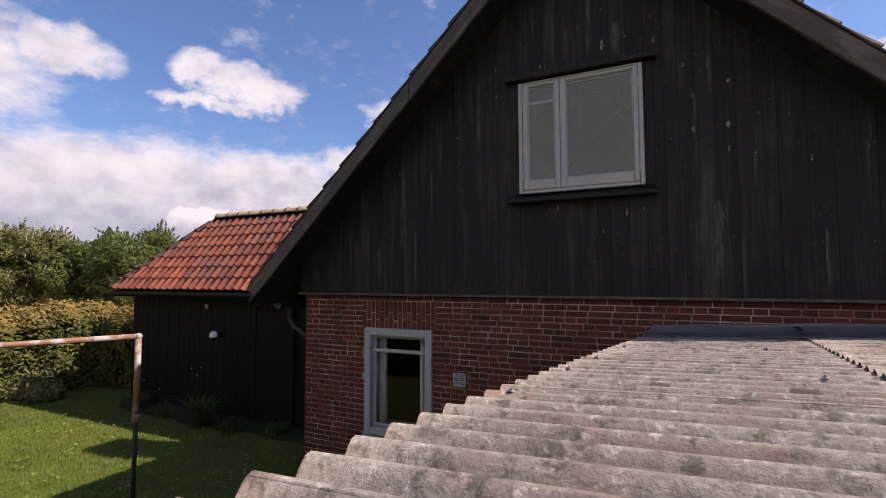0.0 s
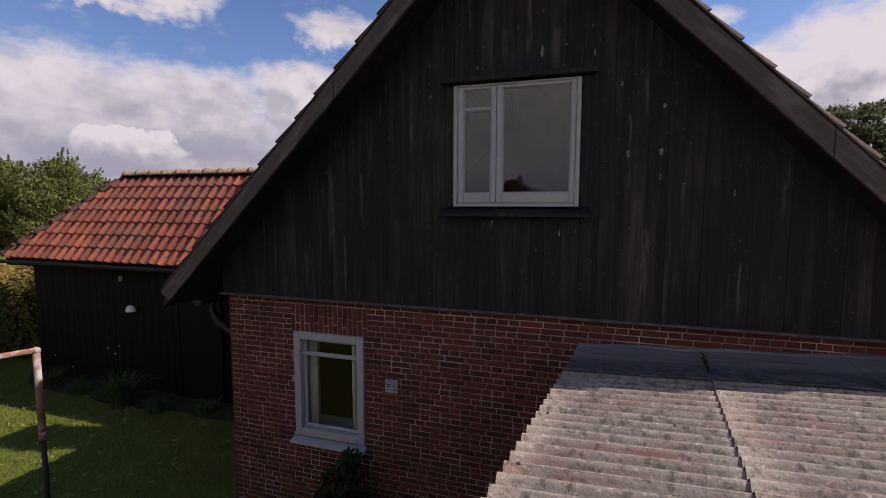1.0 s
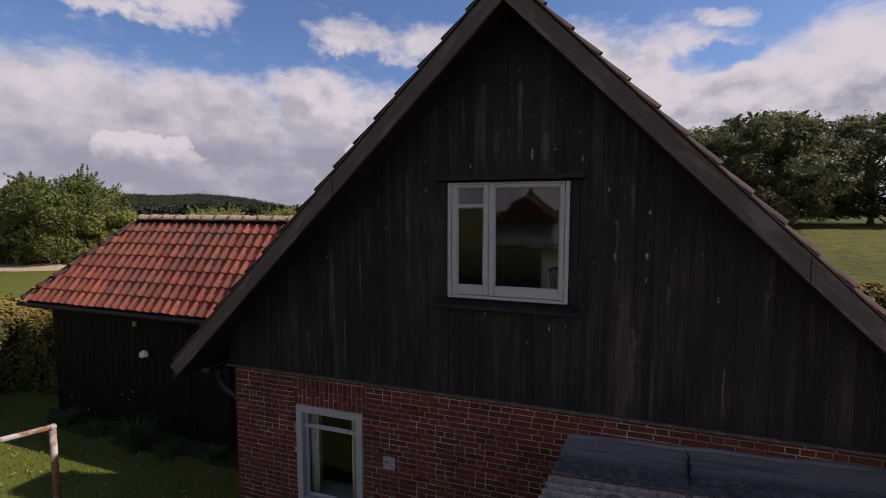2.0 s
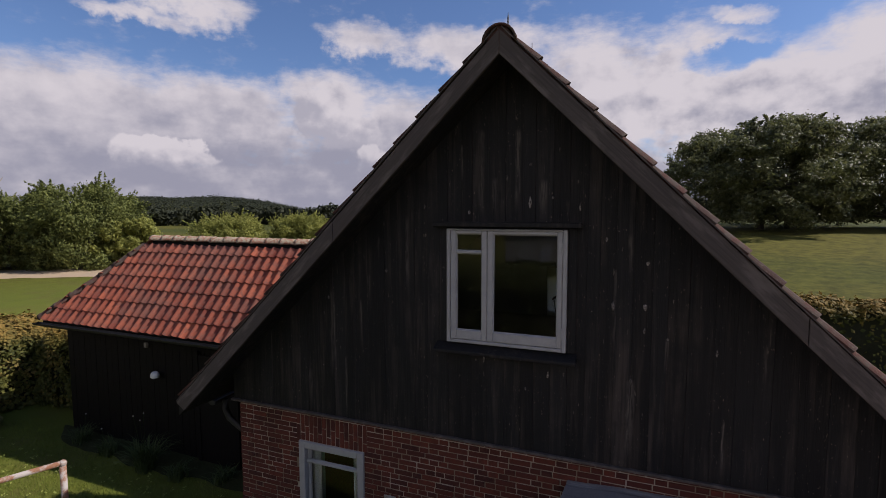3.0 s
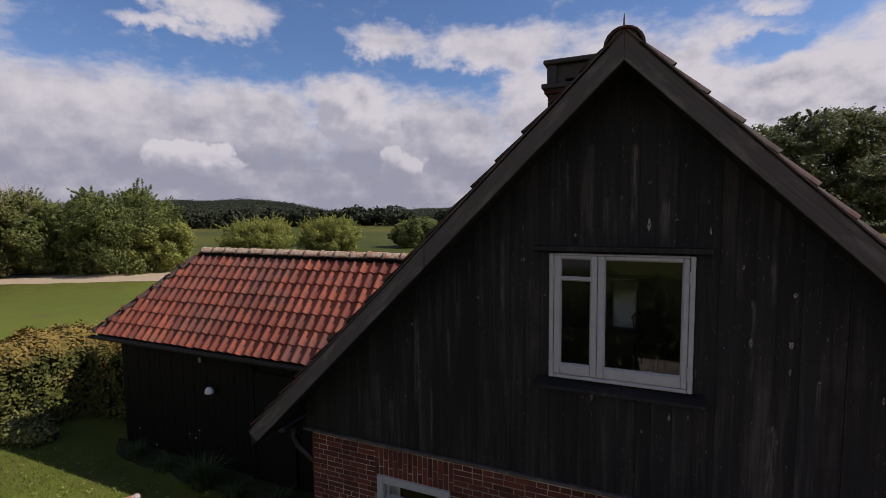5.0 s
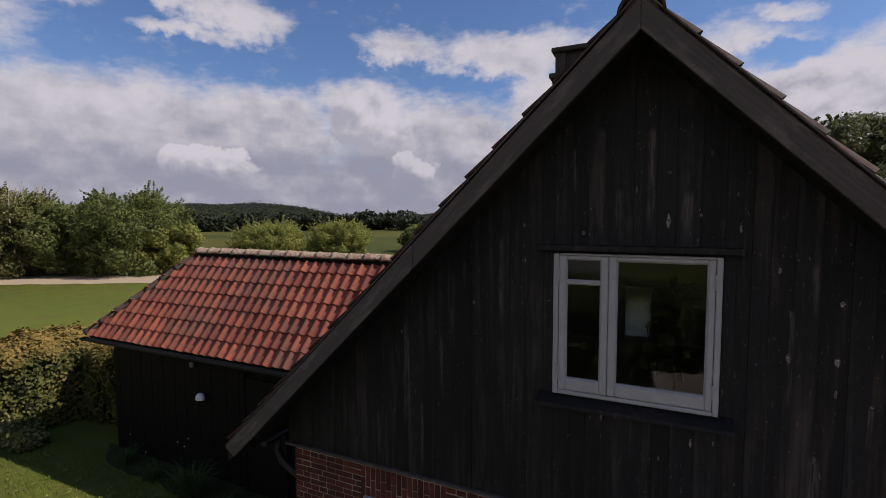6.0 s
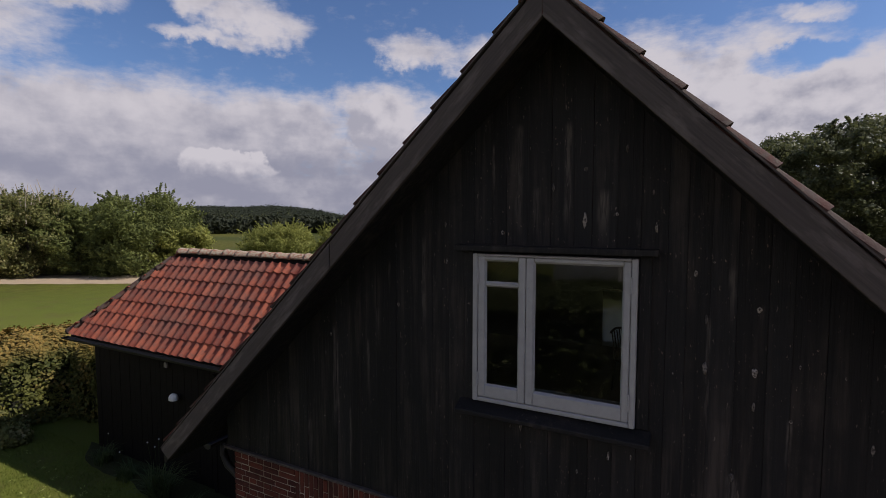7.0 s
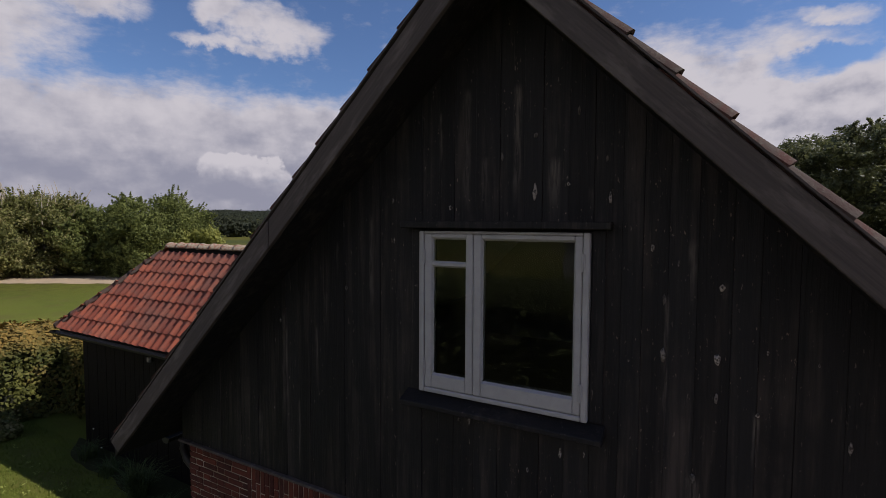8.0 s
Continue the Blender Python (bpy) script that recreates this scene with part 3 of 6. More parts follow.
def make_road():
    a, b, half = Vector((-75, -3.5)), Vector((-12, 31.9)), 2.6
    d = (b - a).normalized()
    n = Vector((-d.y, d.x))
    rng = random.Random(4)
    verts, faces = [], []
    steps = 120
    for i in range(steps + 1):
        c = a + (b - a) * i / steps
        for s in (-1, -0.5, 0, 0.5, 1):
            q = c + n * s * (half + rng.uniform(-0.15, 0.15))
            verts.append((q.x, q.y, float(ground_height(q.x, q.y)) + 0.012 + 0.05 * (1 - s * s)))
    for i in range(steps):
        for k in range(4):
            faces.append((i * 5 + k, (i + 1) * 5 + k, (i + 1) * 5 + k + 1, i * 5 + k + 1))
    tagged(part("road", joined("road", verts, faces), GRAVEL, smooth=True), "pale gravel farm road between grass verges", "road", kind="structure")


make_road()

# ---- house: backing walls, floors and roof deck ----
LW = (-1.72, -0.92, 0.90, 2.03)     # lower window opening
UW = (0.02, 1.08, 3.315, 4.345)     # upper window opening


def make_backing():
    bm = bmesh.new()
    y0, y1 = BRICK_Y + 0.007, 0.34
    box(bm, WALL_L + 0.01, LW[0], y0, y1, 0, BRICK_TOP)
    box(bm, LW[1], WALL_R - 0.01, y0, y1, 0, BRICK_TOP)
    box(bm, LW[0], LW[1], y0, y1, 0, LW[2])
    box(bm, LW[0], LW[1], y0, y1, LW[3], BRICK_TOP)
    wall = tagged(part("wall_south", bm, MORTAR), "red brick gable wall with pale lime joints below black timber", "wall", kind="structure")
    up = bmesh.new()
    y0 = 0.045
    cuts = [WALL_L, UW[0], MID, UW[1], WALL_R]
    for a, b in zip(cuts, cuts[1:]):
        if a >= UW[0] and b <= UW[1]:
            prism(up, [(a, BRICK_TOP), (b, BRICK_TOP), (b, UW[2]), (a, UW[2])], y0, 0.20)
            prism(up, [(a, UW[3]), (b, UW[3]), (b, rake(b) + 0.04), (a, rake(a) + 0.04)], y0, 0.20)
        else:
            prism(up, [(a, BRICK_TOP), (b, BRICK_TOP), (b, rake(b) + 0.04), (a, rake(a) + 0.04)], y0, 0.20)
    gable = tagged(part("wall_gable", up, TAR), "black tarred vertical timber boarding of the gable", "wall", kind="structure")
    tagged(part("wall_west", boxed(WALL_L, WALL_L + 0.29, 0.34, BACK, 0, 2.62), BRICKS), "plain brick side wall in deep shade", "wall", kind="structure")
    tagged(part("wall_east", boxed(WALL_R - 0.29, WALL_R, 0.34, BACK, 0, 2.62), BRICKS), "plain brick side wall", "wall", kind="structure")
    # back gable, with the attic's far window
    bk = bmesh.new()
    bw = (0.20, 0.57, 2.52, 3.27)
    prism(bk, [(WALL_L, 0), (WALL_R, 0), (WALL_R, 2.6), (WALL_L, 2.6)], BACK, BACK + 0.3)
    prism(bk, [(WALL_L, 2.6), (bw[0], 2.6), (bw[0], rake(bw[0])), (WALL_L, rake(WALL_L))], BACK, BACK + 0.3)
    prism(bk, [(bw[1], 2.6), (WALL_R, 2.6), (WALL_R, rake(WALL_R)), (MID, rake(MID)), (bw[1], rake(bw[1]))], BACK, BACK + 0.3)
    prism(bk, [(bw[0], 2.6), (bw[1], 2.6), (bw[1], bw[2]), (bw[0], bw[2])], BACK, BACK + 0.3)
    prism(bk, [(bw[0], bw[3]), (bw[1], bw[3]), (bw[1], rake(bw[1])), (bw[0], rake(bw[0]))], BACK, BACK + 0.3)
    tagged(part("wall_north", bk, PLASTER), "plain back gable", "wall", kind="structure")
    tagged(part("floor", boxed(WALL_L + 0.3, WALL_R - 0.3, 0.34, BACK, 0.0, 0.12), FLOORWOOD), "dark boarded ground floor inside the house", "floor", kind="structure")
    tagged(part("floor_attic", boxed(WALL_L + 0.3, WALL_R - 0.3, 0.345, BACK, 2.36, 2.5), FLOORWOOD), "boarded attic floor", "floor", kind="structure")
    tagged(part("wall_attic", boxed(-2.1, -1.95, 0.345, BACK, 2.5, 3.1), PLASTER), "low plastered attic wall", "wall", kind="structure")
    return wall, gable


WALL_SOUTH, WALL_GABLE = make_backing()


def make_roof():
    house = thing("house_roof", "steep red pantile roof with black bargeboards on the gable", "roof", MID, OVER, APEX)
    for s in (-1, 1):
        deck = bmesh.new()
        TAN = TAN_L if s < 0 else TAN_R
        ex = EAVE_L if s < 0 else EAVE_R
        outline = [(0, 0.03), (ex - MID, rake(ex) - APEX + 0.03), (ex - MID, rake(ex) - APEX + 0.12), (0, 0.12)]
        prism(deck, outline if s > 0 else outline[::-1], 0.0, BACK + 0.6)
        part("roof_deck", deck, TAR, house, "dark boarded roof deck")
        # bargeboard in two lengths, butt-jointed, with a plumb-cut apex
        run = abs(ex - MID) - 0.02
        joints = (0.0, 1.52 if s < 0 else 2.05, run)
        for i in (0, 1):
            a, b = joints[i] + (0.003 if i else 0), joints[i + 1]
            bm = bmesh.new()
            low, top = 0.0, 0.185
            foot = 0.10 if i else 0.0
            line = [(s * a, -TAN * a + low), (s * (b - foot), -TAN * (b - foot) + low), (s * b, -TAN * b + top - 0.02), (s * b, -TAN * b + top), (s * a, -TAN * a + top)]
            lean = 0.004 * i
            prism(bm, line, -0.036 - lean, -0.002 - lean)
            bmesh.ops.bevel(bm, geom=bm.edges[:], offset=0.004, segments=1, affect="EDGES")
            part("bargeboard", bm, BARGE, house, "weathered black bargeboard, worn grey")
        # thin cover strip along the top of the board
        bm = bmesh.new()
        prism(bm, [(s * 0.02, 0.186), (s * run, -TAN * run + 0.186), (s * run, -TAN * run + 0.198), (s * 0.02, 0.198)], -0.046, 0.02)
        part("cover_strip", bm, BARGE, house)
    return house


ROOF = make_roof()


# ---- pantiles ----
def pantile(width=0.20, length=0.36, thick=0.017, height=0.036, cols=10):
    """One S-shaped clay tile; x across, y up the slope, z off the roof. The skin, the underside and the cut edges keep their own corners."""
    def line(j, layer):
        row = []
        for i in range(cols + 1):
            u = i / cols
            # a narrow steep roll on one side, a broad shallow pan on the other
            z = height * math.sin(math.pi * u / 0.34) ** 0.9 + 0.010 if u < 0.34 else 0.010 - 0.012 * math.sin(math.pi * (u - 0.34) / 0.66)
            sag = 0.012 * math.sin(math.pi * u) if j == 0 else 0.0
            row.append(((u - 0.5) * width * 1.1, j * length - sag, z + (0.032 if j == 0 else 0.0) - layer * thick))
        return row

    verts, faces = [], []

    def strip(a, b):
        k, n = len(verts), len(a)
        verts.extend(a + b)
        faces.extend([(k + i, k + i + 1, k + n + i + 1, k + n + i) for i in range(n - 1)])

    strip(line(0, 0), line(1, 0))
    strip(line(1, 1), line(0, 1))
    strip(line(0, 1), line(0, 0))
    strip(line(1, 0), line(1, 1))
    for a in (0, cols):
        strip([line(0, 1)[a], line(1, 1)[a]], [line(0, 0)[a], line(1, 0)[a]])
    return verts, faces


TILE_V, TILE_F = pantile()
TILE_MESH = joined("pantile", TILE_V, TILE_F)
TILE_MESH.materials.append(TILE)
TILE_MESH.polygons.foreach_set("use_smooth", [True] * len(TILE_MESH.polygons))


OLD_MESH = TILE_MESH.copy()
OLD_MESH.materials.clear()
OLD_MESH.materials.append(OLDTILE)


def half_round(length=0.36, r0=0.115, r1=0.135, thick=0.016, sides=10):
    """A half-round ridge tile along +y, its wide end at y = 0."""
    bm = bmesh.new()
    rings = []
    for y, r in ((0, r1), (0.05, r1), (0.055, r1 - 0.012), (length, r0)):
        out = [bm.verts.new((r * math.cos(math.pi * k / sides), y, r * math.sin(math.pi * k / sides))) for k in range(sides + 1)]
        inn = [bm.verts.new(((r - thick) * math.cos(math.pi * k / sides), y, (r - thick) * math.sin(math.pi * k / sides))) for k in range(sides + 1)]
        rings.append((out, inn))
    for (a, ai), (b, bi) in zip(rings, rings[1:]):
        for k in range(sides):
            bm.faces.new((a[k], a[k + 1], b[k + 1], b[k]))
            bm.faces.new((ai[k], bi[k], bi[k + 1], ai[k + 1]))
        for k in (0, sides):
            bm.faces.new((a[k], b[k], bi[k], ai[k]))
    for a, ai in (rings[0], rings[-1]):
        for k in range(sides):
            bm.faces.new((a[k], ai[k], ai[k + 1], a[k + 1]))
    bmesh.ops.recalc_face_normals(bm, faces=bm.faces)
    me = mesh_of(bm, "ridge_tile")
    me.materials.append(RIDGE)
    me.polygons.foreach_set("use_smooth", [True] * len(me.polygons))
    return me


RIDGE_MESH = half_round()
HIP_MESH = RIDGE_MESH.copy()
HIP_MESH.materials.clear()
HIP_MESH.materials.append(OLDTILE)


def slope_frame(origin, across, up):
    """Matrix with x across, y up the slope and z off it."""
    a, u = Vector(across).normalized(), Vector(up).normalized()
    n = a.cross(u)
    m = Matrix((a, u, n)).transposed().to_4x4()
    m.translation = origin
    return m


def lay_tile(m, parent, rng, x, y, mesh=None, short=1.0):
    ob = new("pantile", mesh or TILE_MESH)
    ob.matrix_world = m @ pose(x + rng.uniform(-0.004, 0.004), y + rng.uniform(-0.006, 0.006), rng.uniform(0, 0.004), rng.uniform(-0.6, 0.6), rng.uniform(-0.8, 0.8), rng.uniform(-1.0, 1.0)) @ Matrix.Diagonal((1, short, 1, 1))
    ob.parent = parent
    ob.matrix_parent_inverse = parent.matrix_basis.inverted()
    return ob


def joined_tiles(name, places, parent):
    """Many tiles as one mesh, from poses."""
    verts, faces = [], []
    base = np.array(TILE_V)
    for m in places:
        k = len(verts)
        r, t = np.array(m.to_3x3()), np.array(m.translation)
        verts.extend((base @ r.T + t).tolist())
        faces.extend([tuple(k + i for i in f) for f in TILE_F])
    ob = part(name, joined(name, verts, faces), TILES, None, smooth=True)
    ob.parent = parent
    ob.matrix_parent_inverse = parent.matrix_basis.inverted()
    ob["kind"] = "stuff"
    return ob


bpy.context.view_layer.update()


# ---- lean-to with a corrugated roof ----
PITCH, WAVE = 0.103, 0.0238


def lean_edge(y):
    return 1.08 + 0.104 * y


def lean_z(x, y=0.0):
    return 2.085 + 0.04 * (x - 1.1) - 0.054 * min(0.0, y)


def corrugated(x0, x1, y0, y1, lift, taper=False, steps=8, thick=0.0055):
    slant = lambda y: 0.11 * (round(y / PITCH) * PITCH + 0.75)  # noqa: E731
    """A wavy sheet; the waves run along x and roll along y. A tapered sheet ends at the slanted eave."""
    ny = int(round((y1 - y0) / PITCH * steps))
    verts, faces = [], []
    nx = 6
    for layer in (0, 1):
        for j in range(ny + 1):
            y = y0 + (y1 - y0) * j / ny
            w = WAVE * math.cos(2 * math.pi * y / PITCH)
            a = lean_edge(round(y / PITCH) * PITCH) if taper else x0 + slant(y)
            b = x1 + slant(y)
            for i in range(nx + 1):
                x = a + (b - a) * i / nx
                tip = 0.003 * (1 - i / nx)
                verts.append((x, y, lean_z(x, y) + w + lift + tip - layer * thick))
    m, n = nx + 1, (ny + 1) * (nx + 1)
    for j in range(ny):
        for i in range(nx):
            q = (j * m + i, j * m + i + 1, (j + 1) * m + i + 1, (j + 1) * m + i)
            faces.append(q[::-1])
            faces.append(tuple(n + k for k in q))
        for i in (0, nx):
            faces.append((j * m + i, (j + 1) * m + i, n + (j + 1) * m + i, n + j * m + i))
    for j in (0, ny):
        for i in range(nx):
            faces.append((j * m + i, j * m + i + 1, n + j * m + i + 1, n + j * m + i))
    return joined("roof_sheet", verts, faces)


def make_lean_to():
    shed = thing("lean_to", "low lean-to with a weathered corrugated fibre-cement roof against the gable", "outbuilding", 3.0, -2.5, 0)
    inv = Matrix.Translation((-3.0, 2.5, 0))

    def put(ob):
        ob.parent, ob.matrix_parent_inverse = shed, inv
        return ob

    rows = [(0.9, 2.06), (1.96, 3.10), (3.0, 4.14), (4.04, 5.2)]
    for r, (x0, x1) in enumerate(rows):
        for k in range(5):
            y1 = -0.42 - k * 8 * PITCH + 0.06
            y0 = max(y1 - 8 * PITCH - 0.06, -4.17)
            put(part("roof_sheet", corrugated(x0, x1, y0, y1, 0.007 * r, taper=(r == 0)), CEMENT, smooth=True))
    # roofing screws with pale washers on a few of the wave tops
    for xx, yy in ((0.84, -2.43), (0.75, -3.02), (0.90, -2.03), (1.00, -1.41), (1.64, -1.41), (1.62, -2.43), (1.60, -3.4)):
        yy = round(yy / PITCH) * PITCH
        xx = max(xx, lean_edge(yy) + 0.07)
        bm = bmesh.new()
        bmesh.ops.create_cone(bm, cap_ends=True, segments=12, radius1=0.011, radius2=0.008, depth=0.003)
        bmesh.ops.create_cone(bm, cap_ends=True, segments=6, radius1=0.004, radius2=0.0035, depth=0.007, matrix=Matrix.Translation((0, 0, 0.003)))
        cap = put(part("roof_screw", bm, FLASH))
        cap.location = (xx, yy, lean_z(xx, yy) + WAVE + 0.0045)
    # wall flashing in overlapping lengths
    for k, (x0, x1) in enumerate(((1.10, 2.05), (2.0, 2.98), (2.93, 3.9), (3.86, 5.2))):
        verts, faces = [], []
        prof = [(0.046, 0.10), (0.02, 0.096), (0.0, 0.084), (-0.16, 0.072), (-0.30, 0.062), (-0.44, 0.052), (-0.58, 0.044)]
        n = 12
        for layer in (0, 1):
            for i in range(n + 1):
                x = x0 + (x1 - x0) * i / n
                for y, z in prof:
                    shift = -0.10 * (-y) if k == 0 and i == 0 else 0.0
                    verts.append((x + shift, y, lean_z(x, y) + z - 0.012 + 0.010 * k * 0.6 - layer * 0.008 + 0.004 * math.sin(9 * x + 5 * y)))
        m, tot = len(prof), (n + 1) * len(prof)
        for i in range(n):
            for j in range(m - 1):
                q = (i * m + j, (i + 1) * m + j, (i + 1) * m + j + 1, i * m + j + 1)
                faces += [q[::-1], tuple(tot + v for v in q)]
            for j in (0, m - 1):
                faces.append((i * m + j, (i + 1) * m + j, tot + (i + 1) * m + j, tot + i * m + j))
        for i in (0, n):
            for j in range(m - 1):
                faces.append((i * m + j, i * m + j + 1, tot + i * m + j + 1, tot + i * m + j))
        put(part("flashing", joined("flashing", verts, faces), FLASH, label="grey flashing strip stained dark along its foot"))
    # black sealant squeezed out of the joint
    bm = bmesh.new()
    line = [(2.03 + 0.12 * y + 0.006 * math.sin(37 * y), y, lean_z(2.045, y) + 0.078 + 0.012 * y) for y in (-0.04, -0.14, -0.22, -0.27, -0.32, -0.40, -0.48, -0.58)]
    tube(bm, line, [0.004, 0.006, 0.007, 0.013, 0.015, 0.009, 0.011, 0.007], 8)
    put(part("sealant", bm, DOORWOOD, label="lump of black sealant in the flashing joint"))
    # walls and rafters below the roof
    bm = bmesh.new()
    prism(bm, [(1.30, 0.0), (5.0, 0.0), (5.0, lean_z(5.0) - 0.06), (1.30, lean_z(1.30) - 0.06)], -4.14, -4.0)
    put(part("end_wall", bm, TAR))
    put(part("side_wall", boxed(1.28, 1.40, -4.0, 0.04, 0.0, lean_z(1.3) - 0.06), TAR))
    put(part("side_wall", boxed(4.9, 5.0, -4.0, 0.04, 0.0, lean_z(4.9) - 0.06), TAR))
    return shed


make_lean_to()


# ---- black outbuilding with a hipped pantile roof ----
SH = dict(x0=-9.35, xr=-7.70, y0=1.80, yr=3.10, ze=2.30, zr=3.86, wall_x=-9.0, wall_y=2.08)


def make_shed():
    s = SH
    shed = thing("outbuilding", "black boarded outbuilding under a hipped red pantile roof", "outbuilding", -6.5, 2.1, 0)
    inv = Matrix.Translation((6.5, -2.1, 0))

    def put(ob, parent=None):
        ob.parent = parent or shed
        ob.matrix_parent_inverse = inv
        return ob

    yb = 2 * s["yr"] - s["y0"]
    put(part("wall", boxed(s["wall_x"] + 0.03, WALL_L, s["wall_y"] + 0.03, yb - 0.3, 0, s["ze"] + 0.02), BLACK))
    rng = random.Random(11)
    x = s["wall_x"]
    n = 0
    while x < WALL_L - 0.25:
        w = rng.uniform(0.13, 0.19)
        proud = 0.0 if n % 2 else 0.003
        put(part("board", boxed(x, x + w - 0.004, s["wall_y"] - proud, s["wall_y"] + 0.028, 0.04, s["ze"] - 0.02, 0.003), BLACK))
        x += w - (0.0 if n % 2 else 0.0)
        n += 1
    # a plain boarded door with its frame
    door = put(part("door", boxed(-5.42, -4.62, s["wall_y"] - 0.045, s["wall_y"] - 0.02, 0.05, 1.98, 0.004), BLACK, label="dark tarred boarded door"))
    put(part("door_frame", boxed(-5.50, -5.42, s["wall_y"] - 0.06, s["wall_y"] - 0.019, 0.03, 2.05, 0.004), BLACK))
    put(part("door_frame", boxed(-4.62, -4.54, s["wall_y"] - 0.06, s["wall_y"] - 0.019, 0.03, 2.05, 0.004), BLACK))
    put(part("door_handle", tube(bmesh.new(), [(-4.72, s["wall_y"] - 0.05, 1.02), (-4.72, s["wall_y"] - 0.09, 1.02), (-4.82, s["wall_y"] - 0.09, 1.02)], 0.009), ZINC), door)
    # roof body under the tiles
    e, r = s["ze"], s["zr"]
    bm = bmesh.new()
    pts = [(s["x0"] + 0.05, s["y0"] + 0.04, e), (-2.6, s["y0"] + 0.04, e), (-2.6, yb - 0.04, e), (s["x0"] + 0.05, yb - 0.04, e), (s["xr"], s["yr"], r - 0.02), (-1.6, s["yr"], r - 0.02)]
    v = [bm.verts.new(p) for p in pts]
    for f in ((0, 1, 5, 4), (1, 2, 5), (2, 3, 4, 5), (3, 0, 4), (3, 2, 1, 0)):
        bm.faces.new([v[i] for i in f])
    bmesh.ops.recalc_face_normals(bm, faces=bm.faces)
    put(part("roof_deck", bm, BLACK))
    # Black strip standing in for the shaded gaps under the ridge tiles.
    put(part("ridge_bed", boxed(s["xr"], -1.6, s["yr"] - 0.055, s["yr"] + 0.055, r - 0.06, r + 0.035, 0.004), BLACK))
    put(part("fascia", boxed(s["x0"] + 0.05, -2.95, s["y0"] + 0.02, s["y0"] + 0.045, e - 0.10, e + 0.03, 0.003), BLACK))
    bpy.context.view_layer.update()
    # gutter along the front eave
    bm = bmesh.new()
    k = 8
    gx0, gx1, gy, gz, gr = s["x0"] - 0.06, -3.1, s["y0"] - 0.05, e - 0.005, 0.058
    rows = []
    for gx in (gx0, gx1):
        rows.append([bm.verts.new((gx, gy + gr * math.cos(math.pi + math.pi * i / k), gz + gr * math.sin(math.pi + math.pi * i / k))) for i in range(k + 1)])
        rows.append([bm.verts.new((gx, gy + (gr - 0.005) * math.cos(math.pi + math.pi * i / k), gz + (gr - 0.005) * math.sin(math.pi + math.pi * i / k))) for i in range(k + 1)])
    a, ai, b, bi = rows
    for i in range(k):
        bm.faces.new((a[i], a[i + 1], b[i + 1], b[i]))
        bm.faces.new((ai[i], bi[i], bi[i + 1], ai[i + 1]))
    for i in (0, k):
        bm.faces.new((a[i], b[i], bi[i], ai[i]))
    bm.faces.new(a)
    bm.faces.new(b)
    put(part("gutter", bm, ZINC, label="dark half-round eaves gutter"))
    return shed


SHED = make_shed()


